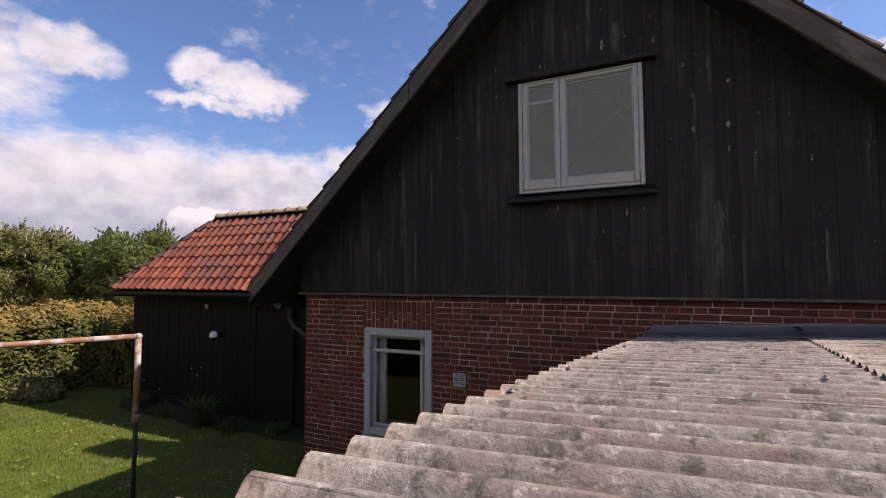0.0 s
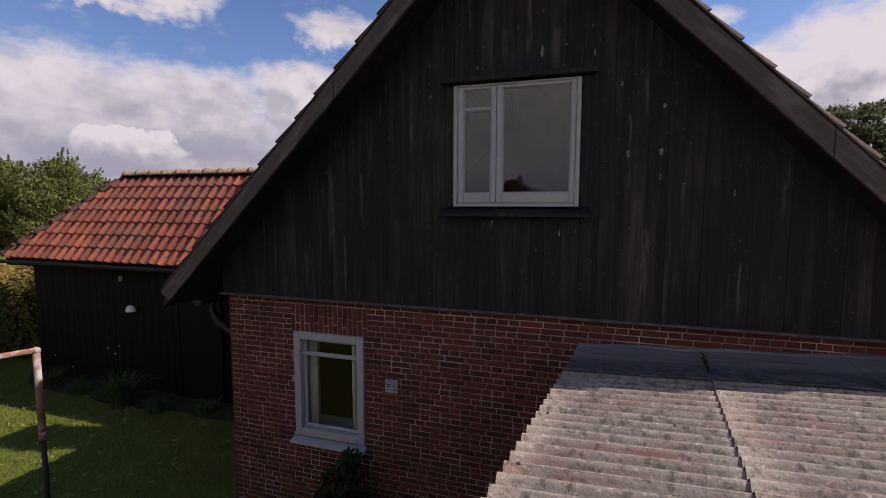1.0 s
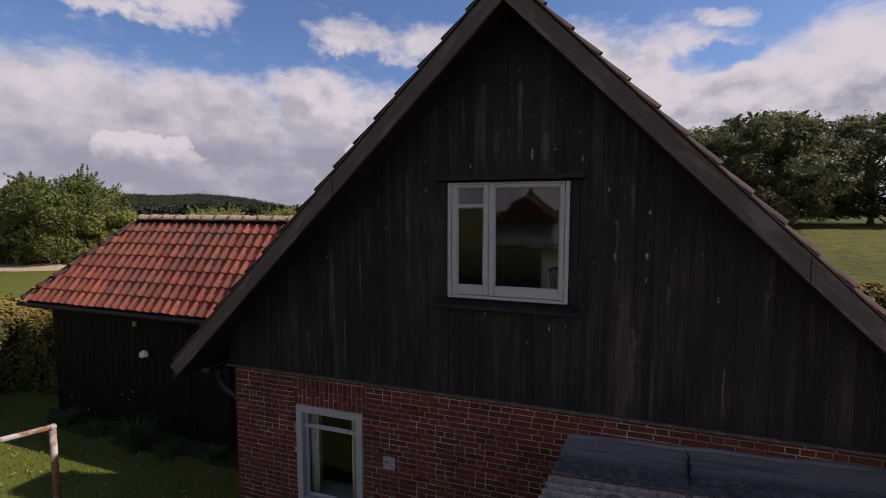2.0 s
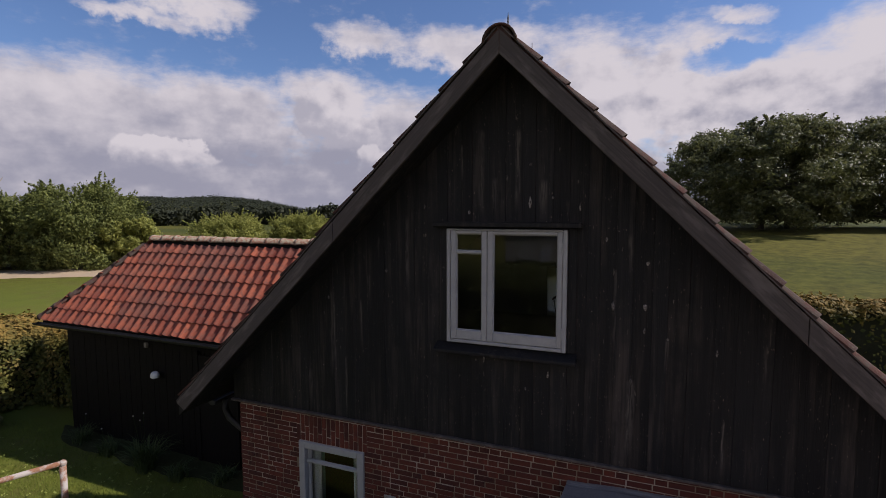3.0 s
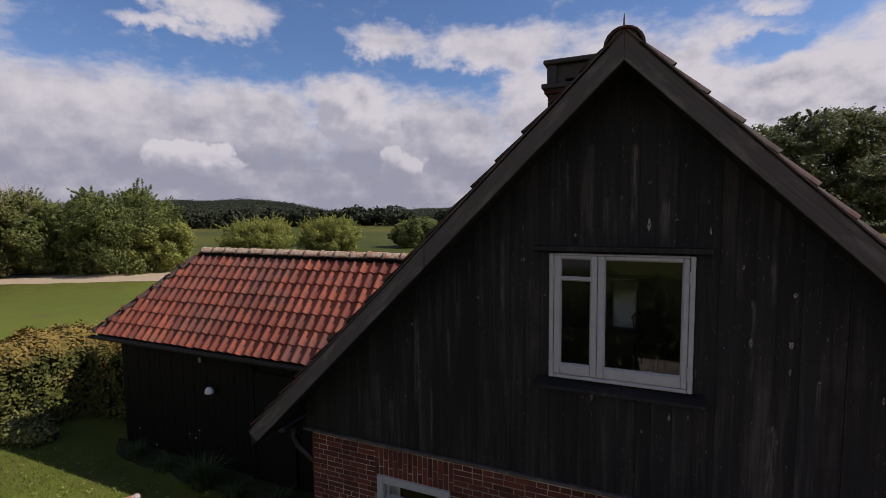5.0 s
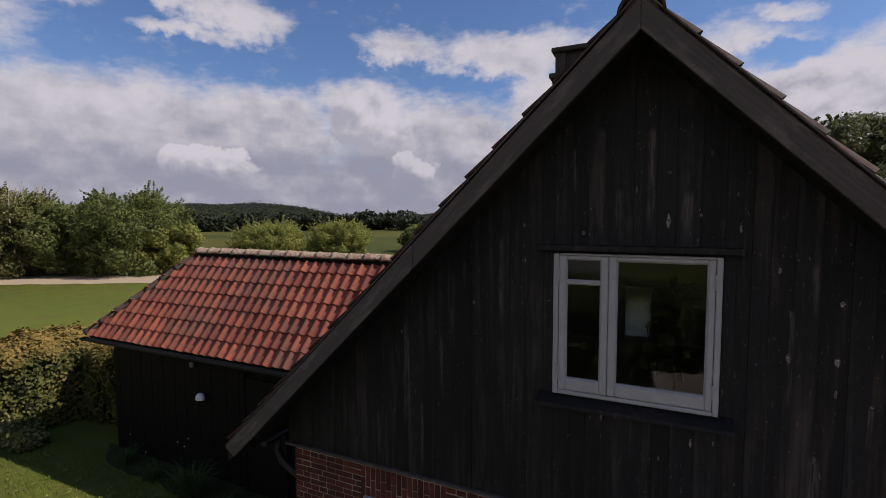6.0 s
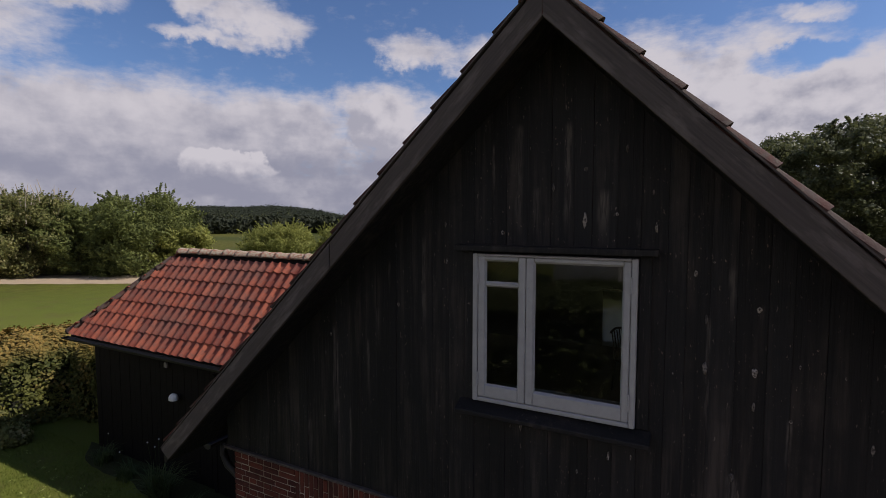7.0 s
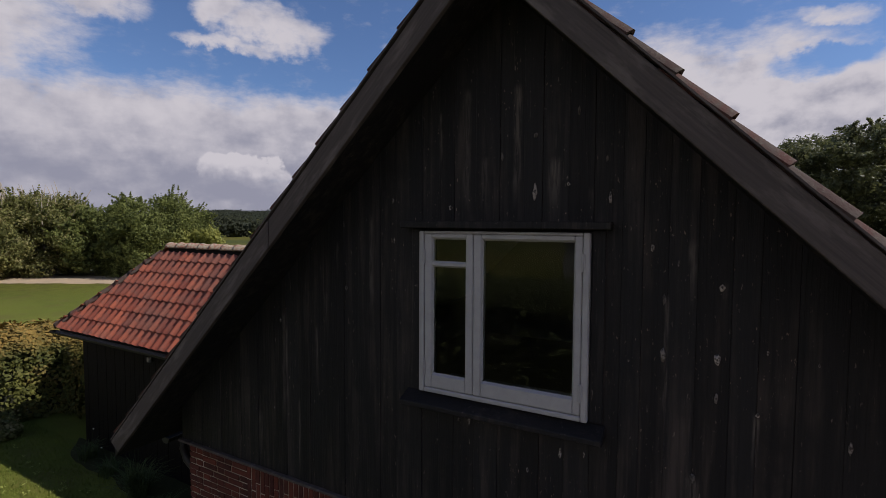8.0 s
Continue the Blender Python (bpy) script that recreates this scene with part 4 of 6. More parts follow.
def tile_shed():
    s = SH
    rng = random.Random(5)
    run, rise = s["yr"] - s["y0"], s["zr"] - s["ze"]
    length = math.hypot(run, rise)
    up = Vector((0, run, rise))
    rows = 7
    gauge = (length - 0.05) / rows
    m = slope_frame((0, s["y0"] - 0.02, s["ze"] + 0.045), (1, 0, 0), up)
    hip_dx = (s["xr"] - s["x0"]) / length
    for r in range(rows):
        y = r * gauge
        left = s["x0"] + hip_dx * (y + 0.16) + 0.06
        right = -3.15 + (y / length) * 1.5
        x = -3.1 + 1.5 - 0.1
        while x > left:
            if x < right:
                lay_tile(m, SHED, rng, x, y, short=0.60 if r == rows - 1 else 1.0)
            x -= 0.195
    # the hip end and the back slope, out of sight of the lawn
    places = []
    yb = 2 * s["yr"] - s["y0"]
    mb = slope_frame((0, yb + 0.02, s["ze"] + 0.045), (-1, 0, 0), (0, -run, rise))
    mh = slope_frame((s["x0"] - 0.02, s["yr"], s["ze"] + 0.045), (0, -1, 0), (s["xr"] - s["x0"], 0, rise))
    lh = math.hypot(s["xr"] - s["x0"], rise)
    for r in range(rows):
        y = r * gauge
        x = 3.3
        while x < -(s["x0"] + hip_dx * (y + 0.16)) - 0.06:
            places.append(mb @ pose(x, y, 0))
            x += 0.195
    for r in range(7):
        y = r * lh / 7
        half = run * (1 - y / lh) - 0.12
        k = int(half / 0.195)
        places += [mh @ pose(i * 0.195, y, 0) for i in range(-k, k + 1)]
    joined_tiles("tile_field", places, SHED)
    # ridge and hips
    def cap_line(a, b, count, step, mesh=RIDGE_MESH):
        a, b = Vector(a), Vector(b)
        d = (b - a).normalized()
        side = d.cross(Vector((0, 0, 1))).normalized()
        q = Matrix((side, d, side.cross(d))).transposed().to_4x4()
        for i in range(count):
            ob = new("ridge_tile", mesh)
            mm = q.copy()
            mm.translation = a + d * step * i + Vector((0, 0, rng.uniform(-0.006, 0.006)))
            ob.matrix_world = mm @ pose(0, 0, 0, 1.2, rng.uniform(-2, 2), rng.uniform(-1.5, 1.5)) @ Matrix.Diagonal((0.85, 1, 0.85, 1))
            ob.parent, ob.matrix_parent_inverse = SHED, SHED.matrix_basis.inverted()
    cap_line((s["xr"] - 0.05, s["yr"], s["zr"] + 0.03), (-1.6, s["yr"], s["zr"] + 0.03), 18, 0.335)
    n = math.dist((s["x0"], s["y0"], s["ze"]), (s["xr"], s["yr"], s["zr"]))
    cap_line((s["x0"] + 0.03, s["y0"] + 0.02, s["ze"] + 0.05), (s["xr"], s["yr"], s["zr"] + 0.02), int(n / 0.335), 0.335, HIP_MESH)
    cap_line((s["x0"] + 0.03, yb - 0.02, s["ze"] + 0.05), (s["xr"], s["yr"], s["zr"] + 0.02), int(n / 0.335), 0.335, HIP_MESH)


tile_shed()


def tile_house():
    rng = random.Random(8)
    places = []
    gauge = 0.284
    for s in (-1, 1):
        ex = EAVE_L if s < 0 else EAVE_R
        run = abs(ex - MID) + 0.05
        TAN = TAN_L if s < 0 else TAN_R
        length = run * math.hypot(1, TAN)
        up = Vector((-s, 0, TAN))
        across = (0, -1, 0) if s < 0 else (0, 1, 0)
        m = slope_frame((MID + s * run, 0, rake(MID + s * run) + (0.206 if s < 0 else 0.172)), across, up)
        rows = int(length / gauge)
        for r in range(rows):
            for c in range(29):
                x = OVER + 0.095 + c * 0.2
                place = (x if s > 0 else -x, r * gauge + (length - rows * gauge) - 0.1)
                if c < 4:
                    lay_tile(m, ROOF, rng, *place, mesh=OLD_MESH)
                else:
                    places.append(m @ pose(*place, 0))
    joined_tiles("tile_field", places, ROOF)
    for i in range(17):
        ob = new("ridge_tile", HIP_MESH)
        ob.matrix_world = pose(MID, OVER - 0.05 + i * 0.34, APEX + 0.085, 1.0, rng.uniform(-2, 2), rng.uniform(-1.5, 1.5))
        ob.parent, ob.matrix_parent_inverse = ROOF, ROOF.matrix_basis.inverted()
    bm = bmesh.new()
    bmesh.ops.create_cone(bm, cap_ends=True, segments=20, radius1=0.095, radius2=0.095, depth=0.03)
    cap = part("ridge_end", bm, OLDTILE, None, "round clay end cap of the ridge")
    cap.matrix_world = pose(MID, OVER - 0.02, APEX + 0.105, 90, 0, 0)
    cap.parent, cap.matrix_parent_inverse = ROOF, ROOF.matrix_basis.inverted()


tile_house()


# ---- chimney and rods ----
def make_chimney():
    x0, x1, y0, y1 = -0.53, 0.24, 2.2, 2.85
    ch = thing("chimney", "brick chimney with an open slab-covered top", "chimney", -0.15, 2.5, 4.6)
    inv = Matrix.Translation((0.15, -2.5, -4.6))

    def put(bm, name, mat, label=""):
        ob = part(name, bm, mat, None, label)
        ob.parent, ob.matrix_parent_inverse = ch, inv
        return ob

    put(boxed(x0 + 0.08, x1 - 0.08, y0 + 0.08, y1 - 0.08, 4.4, 6.155), "shaft", DARK_CONCRETE)
    me = joined("shaft_brickwork", *brick_band(x0 + 0.07, x1 - 0.07, y0 + 0.07, y1 - 0.07, 5.2, 6.145))
    ob = part("shaft_brickwork", me, DARK_BRICK)
    ob["kind"] = "stuff"
    ob.parent, ob.matrix_parent_inverse = ch, inv
    put(boxed(x0 + 0.03, x1 - 0.03, y0 + 0.03, y1 - 0.03, 6.155, 6.215, 0.006), "corbel", DARK_BRICK)
    put(boxed(x0, x1, y0, y1, 6.215, 6.275, 0.008), "ledge", DARK_CONCRETE)
    for px in (x0 + 0.06, x1 - 0.18):
        for py in (y0 + 0.06, y1 - 0.18):
            put(boxed(px, px + 0.12, py, py + 0.12, 6.275, 6.515, 0.006), "pier", DARK_CONCRETE)
    # bricked-up openings, with a narrow smoke slot left at the foot
    for py in (y0 + 0.09, y1 - 0.13):
        put(boxed(x0 + 0.18, x0 + 0.29, py, py + 0.04, 6.275, 6.515, 0.004), "slot_brick", DARK_CONCRETE)
        put(boxed(x0 + 0.29, x1 - 0.18, py, py + 0.04, 6.330, 6.515, 0.004), "slot_lintel", DARK_CONCRETE)
    for px in (x0 + 0.09, x1 - 0.13):
        put(boxed(px, px + 0.04, y0 + 0.18, y1 - 0.18, 6.275, 6.515, 0.004), "slot_brick", DARK_CONCRETE)
    put(boxed(x0 + 0.02, x1 - 0.02, y0 + 0.02, y1 - 0.02, 6.515, 6.570, 0.01), "cap_slab", DARK_CONCRETE)
    rod = thing("antenna_rod", "thin upright metal rod on the chimney", "rod", 0.25, 2.75, 6.4)
    part("rod", tube(bmesh.new(), [(0, 0, 0), (0, 0, 0.42)], [0.007, 0.004], 6), IRON, rod)
    part("rod_foot", boxed(-0.03, 0.03, -0.03, 0.03, 0.0, 0.03, 0.004), IRON, rod)
    rod = thing("ridge_rod", "short pointed iron rod on the ridge", "rod", 0.555, 0.0, 5.91)
    part("rod", tube(bmesh.new(), [(0, 0, -0.01), (0, 0, 0.2), (0, 0, 0.24)], [0.008, 0.006, 0.002], 6), IRON, rod)
    part("rod_foot", tube(bmesh.new(), [(0, 0, -0.02), (0, 0, 0.02)], 0.022, 8), IRON, rod)


def brick_band(x0, x1, y0, y1, z0, z1):
    """Brick courses round a square shaft, as one mesh of separate blocks."""
    verts, faces = [], []

    def block(a, b):
        k = len(verts)
        for z in (a[2], b[2]):
            verts.extend([(a[0], a[1], z), (b[0], a[1], z), (b[0], b[1], z), (a[0], b[1], z)])
        faces.extend([(k, k + 3, k + 2, k + 1), (k + 4, k + 5, k + 6, k + 7), (k, k + 1, k + 5, k + 4), (k + 1, k + 2, k + 6, k + 5), (k + 2, k + 3, k + 7, k + 6), (k + 3, k, k + 4, k + 7)])

    z, n = z0, 0
    while z < z1 - 0.04:
        for lo, hi, face in ((x0, x1, "s"), (x0, x1, "n"), (y0 + 0.11, y1 - 0.11, "w"), (y0 + 0.11, y1 - 0.11, "e")):
            p = lo
            first = True
            while p < hi - 0.03:
                q = min(p + (0.108 if first and n % 2 else 0.228), hi)
                first = False
                if face in "sn":
                    ya = y0 if face == "s" else y1 - 0.1
                    block((p, ya, z), (q, ya + 0.1, z + 0.055))
                else:
                    xa = x0 if face == "w" else x1 - 0.1
                    block((xa, p, z), (xa + 0.1, q, z + 0.055))
                p = q + 0.012
        z += 0.0667
        n += 1
    return verts, faces


make_chimney()


# ---- windows ----
def bar(parent, name, x0, x1, y0, y1, z0, z1, mat=None, bevel=0.006, label=""):
    return part(name, boxed(x0, x1, y0, y1, z0, z1, bevel), mat or PAINT, parent, label)


def casement(win, x0, x1, z0, z1, y, left, right, bottom, top, transom=None, label="", glass=GLASS):
    """A hinged sash with its rails, putty-edged glass and a thin glazing bar."""
    sash = new("casement")
    tagged(sash, label)
    sash.parent = win
    d = 0.036
    bar(sash, "stile", x0, x0 + left, y, y + d, z0, z1)
    bar(sash, "stile", x1 - right, x1, y, y + d, z0, z1)
    bar(sash, "rail", x0 + left, x1 - right, y + 0.001, y + d, z0, z0 + bottom)
    bar(sash, "rail", x0 + left, x1 - right, y + 0.001, y + d, z1 - top, z1)
    a0, a1, b0, b1 = x0 + left, x1 - right, z0 + bottom, z1 - top
    spans = [(b0, b1)]
    if transom:
        bar(sash, "glazing_bar", a0, a1, y + 0.004, y + d - 0.006, transom - 0.012, transom + 0.012, bevel=0.004)
        spans = [(b0, transom - 0.012), (transom + 0.012, b1)]
    for a, b in spans:
        pane = part("pane", boxed(a0 - 0.004, a1 + 0.004, y + 0.022, y + 0.026, a - 0.004, b + 0.004), glass, sash, "clear window glass")
        pane.visible_shadow = False
        # sloping putty fillets round the glass
        bm = bmesh.new()
        e = 0.008
        ring = [[(a0, y + 0.010, a), (a1, y + 0.010, a), (a1, y + 0.010, b), (a0, y + 0.010, b)], [(a0 + e, y + 0.0215, a + e), (a1 - e, y + 0.0215, a + e), (a1 - e, y + 0.0215, b - e), (a0 + e, y + 0.0215, b - e)]]
        out, inn = [[bm.verts.new(q) for q in r] for r in ring]
        back = [bm.verts.new((q[0], y + 0.0215, q[2])) for q in ring[0]]
        for i in range(4):
            j = (i + 1) % 4
            bm.faces.new((out[i], out[j], inn[j], inn[i]))
            bm.faces.new((inn[i], inn[j], back[j], back[i]))
            bm.faces.new((back[i], back[j], out[j], out[i]))
        bmesh.ops.recalc_face_normals(bm, faces=bm.faces)
        part("putty", bm, PAINT, sash)
    return sash


def hinge(sash, x, y, z):
    bm = box(bmesh.new(), x - 0.014, x + 0.014, y - 0.006, y + 0.002, z - 0.045, z + 0.045, 0.002)
    tube(bm, [(x, y - 0.006, z - 0.05), (x, y - 0.006, z + 0.05)], 0.007, 8)
    part("hinge", bm, PAINT, sash)


def upper_window():
    x0, x1, z0, z1 = UW
    win = thing("window_1", "white painted attic window, narrow sash with glazing bar beside a wide sash", "window", 0, 0, 0, kind="structure")
    y = -0.045
    f = 0.036
    bar(win, "frame", x0, x0 + f, y, 0.12, z0, z1)
    bar(win, "frame", x1 - f, x1, y, 0.12, z0, z1)
    low, high = 0.030, 0.016
    bar(win, "frame", x0 + f, x1 - f, y + 0.001, 0.12, z0, z0 + low)
    bar(win, "frame", x0 + f, x1 - f, y + 0.001, 0.12, z1 - high, z1)
    mid = 0.397
    bar(win, "mullion", mid - 0.022, mid + 0.022, y + 0.042, 0.11, z0 + low, z1 - high)
    a = casement(win, x0 + f + 0.003, mid - 0.0018, z0 + low + 0.003, z1 - high - 0.002, y + 0.004, 0.052, 0.048, 0.086, 0.026, transom=4.138, label="narrow sash with one glazing bar")
    b = casement(win, mid + 0.0018, x1 - f - 0.003, z0 + low + 0.003, z1 - high - 0.002, y + 0.004, 0.052, 0.040, 0.086, 0.028, label="wide single-pane sash")
    for z in (z0 + 0.16, z1 - 0.16):
        hinge(a, x0 + f, y + 0.002, z)
        hinge(b, x1 - f, y + 0.002, z)
    # dark boards round the window: head with a drip cap, sill, side trims
    head = bmesh.new()
    prism(head, [(-0.10, z1 + 0.018), (1.19, z1 + 0.018), (1.19, z1 + 0.06), (-0.10, z1 + 0.06)], -0.085, 0.0)
    bmesh.ops.bevel(head, geom=head.edges[:], offset=0.005, segments=1, affect="EDGES")
    part("drip_cap", head, TAR, win, "black drip board over the window")
    sill = bmesh.new()
    v = [sill.verts.new(p) for p in [(-0.09, -0.11, z0 - 0.085), (1.17, -0.11, z0 - 0.085), (1.17, 0.02, z0 - 0.085), (-0.09, 0.02, z0 - 0.085), (-0.09, -0.11, z0 - 0.055), (1.17, -0.11, z0 - 0.055), (1.17, 0.02, z0 - 0.004), (-0.09, 0.02, z0 - 0.004)]]
    for q in ((3, 2, 1, 0), (4, 5, 6, 7), (0, 1, 5, 4), (1, 2, 6, 5), (2, 3, 7, 6), (3, 0, 4, 7)):
        sill.faces.new([v[i] for i in q])
    bmesh.ops.bevel(sill, geom=sill.edges[:], offset=0.005, segments=1, affect="EDGES")
    part("sill", sill, TAR, win, "sloping black window sill")
    bar(win, "window_board", x0, x1, 0.121, 0.42, z0 - 0.03, z0 - 0.012)
    for a0, a1 in ((x0 - 0.075, x0 - 0.004), (x1 + 0.004, x1 + 0.075)):
        bar(win, "side_trim", a0, a1, -0.012, 0.0, z0 - 0.002, z1 + 0.016, TAR, 0.004)


def lower_window():
    x0, x1, z0, z1 = LW
    win = thing("window_2", "white painted ground-floor window set in red brick", "window", 0, 0, 0, kind="structure")
    y = 0.03
    f = 0.075
    bar(win, "frame", x0, x0 + f, y, 0.16, z0 + 0.03, z1)
    bar(win, "frame", x1 - f, x1, y, 0.16, z0 + 0.03, z1)
    bar(win, "frame", x0 + f, x1 - f, y + 0.001, 0.16, z1 - f, z1)
    bar(win, "frame", x0 + f, x1 - f, y + 0.001, 0.16, z0 + 0.03, z0 + 0.03 + f)
    casement(win, x0 + f + 0.003, x1 - f - 0.003, z0 + f + 0.033, z1 - f - 0.003, y + 0.055, 0.026, 0.022, 0.024, 0.022, transom=z1 - 0.235, label="slender sash with one glazing bar", glass=THIN_GLASS)
    bar(win, "glazing_rail", x0 + f, x1 - f, y + 0.040, y + 0.056, z1 - 0.251, z1 - 0.219)
    sill = bmesh.new()
    a, b = x0 - 0.03, x1 + 0.02
    v = [sill.verts.new(p) for p in [(a, -0.035, z0 - 0.045), (b, -0.035, z0 - 0.045), (b, 0.14, z0 - 0.01), (a, 0.14, z0 - 0.01), (a, -0.035, z0 - 0.012), (b, -0.035, z0 - 0.012), (b, 0.14, z0 + 0.03), (a, 0.14, z0 + 0.03)]]
    for q in ((3, 2, 1, 0), (4, 5, 6, 7), (0, 1, 5, 4), (1, 2, 6, 5), (2, 3, 7, 6), (3, 0, 4, 7)):
        sill.faces.new([v[i] for i in q])
    bmesh.ops.bevel(sill, geom=sill.edges[:], offset=0.006, segments=1, affect="EDGES")
    part("sill", sill, PAINT, win, "white sloping sill")
    for a, b, c, d in ((x0 + 0.001, x0 + 0.035, z0 + 0.03, z1), (x1 - 0.035, x1 - 0.001, z0 + 0.03, z1), (x0 + 0.035, x1 - 0.035, z1 - 0.035, z1 - 0.001), (x0 + 0.035, x1 - 0.035, z0 + 0.03, z0 + 0.07)):
        bar(win, "reveal_lining", a, b, 0.161, 0.46, c, d, bevel=0.002)


upper_window()
lower_window()


def make_curtain(name, x0, x1, y, z0, z1, label):
    n = max(8, int((x1 - x0) / 0.012))
    verts, faces = [], []
    for i in range(n + 1):
        x = x0 + (x1 - x0) * i / n
        yy = y + 0.012 * math.sin(x * 75)
        verts += [(x, yy, z0), (x, yy, z1), (x, yy + 0.003, z0), (x, yy + 0.003, z1)]
    for i in range(n):
        k, m = 4 * i, 4 * i + 4
        faces += [(k, m, m + 1, k + 1), (k + 2, k + 3, m + 3, m + 2), (k + 1, m + 1, m + 3, k + 3), (k, k + 2, m + 2, m)]
    tagged(part(name, joined(name, verts, faces), CLOTH, smooth=True), label, "curtain")
    rod = tagged(part("curtain_rod", tube(bmesh.new(), [(x0 - 0.04, y, z1 - 0.005), (x1 + 0.04, y, z1 - 0.005)], 0.008, 8), IRON), "thin dark curtain rod inside the window", "curtain rod")
    return rod


make_curtain("curtain", -1.125, -1.05, 0.185, 0.99, 1.96, "narrow white curtain gathered behind the lower window")
make_curtain("curtain", -1.66, -1.53, 0.185, 0.99, 1.96, "pale curtain drawn aside behind the lower window")


# ---- attic things seen through the glass ----
def make_chair():
    blind = thing("window_blind", "thin white cloth blind glowing in the attic's far window", "blind", 0.385, 4.985, 3.43)
    part("cloth", boxed(-0.20, 0.20, 0.0, 0.002, -0.92, 0.0), BLIND, blind)
    part("roller", tube(bmesh.new(), [(-0.21, 0.0, 0.012), (0.21, 0.0, 0.012)], 0.012, 8), CHAIRWOOD, blind)
    ch = thing("chair", "dark wooden spindle-back chair in the attic", "chair", 0.80, 3.05, 2.5)
    ch.rotation_euler = (0, 0, radians(72))
    part("seat", boxed(-0.2, 0.2, -0.2, 0.2, 0.43, 0.46, 0.01), CHAIRWOOD, ch)
    for lx, ly in ((-0.17, -0.17), (0.17, -0.17), (-0.17, 0.17), (0.17, 0.17)):
        part("leg", tube(bmesh.new(), [(lx * 1.15, ly * 1.15, 0), (lx, ly, 0.44)], [0.013, 0.018], 8), CHAIRWOOD, ch)
    for k in range(5):
        x = -0.15 + 0.075 * k
        part("spindle", tube(bmesh.new(), [(x, 0.17, 0.45), (x * 1.1, 0.23, 0.86)], 0.009, 6), CHAIRWOOD, ch)
    part("top_rail", tube(bmesh.new(), [(-0.22, 0.22, 0.86), (0, 0.25, 0.88), (0.22, 0.22, 0.86)], 0.018, 8), CHAIRWOOD, ch)
    ch.scale = (0.83, 0.83, 0.83)


make_chair()


# ---- small fittings ----
def make_fittings():
    wy = SH["wall_y"] - 0.02
    lamp = thing("wall_lamp", "round white outdoor lamp on the black boards", "lamp", -6.42, wy, 1.50)
    bm = bmesh.new()
    bmesh.ops.create_uvsphere(bm, u_segments=20, v_segments=12, radius=0.09)
    bmesh.ops.delete(bm, geom=[v for v in bm.verts if v.co.z < -0.03], context="VERTS")
    for v in bm.verts:
        v.co = Vector((v.co.x, v.co.y * 0.8 - 0.09, v.co.z))
    part("shade", bm, LAMP_WHITE, lamp, "white domed lamp shade", smooth=True)
    part("bracket", tube(bmesh.new(), [(0, 0.0, 0.0), (0, -0.05, 0.03), (0, -0.09, 0.06)], 0.016, 8), IRON, lamp)
    part("base_plate", boxed(-0.05, 0.05, -0.012, 0.0, -0.05, 0.05, 0.003), IRON, lamp)
    jb = thing("junction_box", "small pale box under the outbuilding eave", "box", -6.70, wy, 2.03)
    part("box_body", boxed(-0.035, 0.035, -0.04, 0.0, -0.045, 0.045, 0.005), PLASTER, jb)
    part("box_lid", boxed(-0.03, 0.03, -0.046, -0.0405, -0.04, 0.04, 0.002), PLASTER, jb)
    vent = thing("wall_vent", "white louvred vent grille in the brick wall", "vent", -0.625, BRICK_Y, 1.575)
    part("vent_frame", boxed(-0.064, -0.05, -0.012, 0.02, -0.064, 0.064, 0.002), PAINT, vent)
    part("vent_frame", boxed(0.05, 0.064, -0.012, 0.02, -0.064, 0.064, 0.002), PAINT, vent)
    part("vent_frame", boxed(-0.05, 0.05, -0.0115, 0.02, 0.05, 0.064, 0.002), PAINT, vent)
    part("vent_frame", boxed(-0.05, 0.05, -0.0115, 0.02, -0.064, -0.05, 0.002), PAINT, vent)
    part("backing", boxed(-0.05, 0.05, 0.008, 0.014, -0.05, 0.05), ZINC, vent)
    for k in range(6):
        z = -0.042 + 0.0168 * k
        bm = boxed(-0.05, 0.05, -0.008, 0.008, -0.0015, 0.0015)
        ob = part("slat", bm, PAINT, vent)
        ob.matrix_basis = pose(0, 0, z, 38, 0, 0)
    # eaves gutter and downpipe of the house
    gut = thing("downpipe", "dark swan-neck rainwater pipe at the brick corner", "pipe", -2.62, 0.25, 0)
    part("pipe", tube(bmesh.new(), [(-0.36, 0.02, 2.22), (-0.36, 0.02, 2.10), (-0.30, 0.02, 1.99), (-0.06, 0.02, 1.86), (-0.02, 0.02, 1.72), (-0.02, 0.02, 0.02)], 0.038, 12), ZINC, gut, smooth=True)
    for z in (1.6, 0.7):
        part("clip", boxed(-0.065, 0.075, -0.025, 0.065, z - 0.012, z + 0.012, 0.003), ZINC, gut)
    rail = thing("gutter", "dark half-round gutter along the house eave", "gutter", EAVE_L - 0.05, 0.12, 2.20)
    bm = bmesh.new()
    k = 8
    rings = [[bm.verts.new((r * math.cos(math.pi + math.pi * i / k), yy, 0.05 + r * math.sin(math.pi + math.pi * i / k))) for i in range(k + 1)] for yy in (0.0, 5.2) for r in (0.062, 0.056)]
    a, ai, b, bi = rings
    for i in range(k):
        bm.faces.new((a[i], b[i], b[i + 1], a[i + 1]))
        bm.faces.new((ai[i], ai[i + 1], bi[i + 1], bi[i]))
    for i in (0, k):
        bm.faces.new((a[i], ai[i], bi[i], b[i]))
    bm.faces.new(a)
    bm.faces.new(b)
    part("channel", bm, ZINC, rail)
    # pipe frame on the lawn
    fr = thing("clothes_frame", "rusty pipe clothes-drying frame with flaking paint on the lawn", "clothes frame", -3.73, -1.10, 0)
    d = Vector((-0.43, -0.90)).normalized()
    L = 2.9
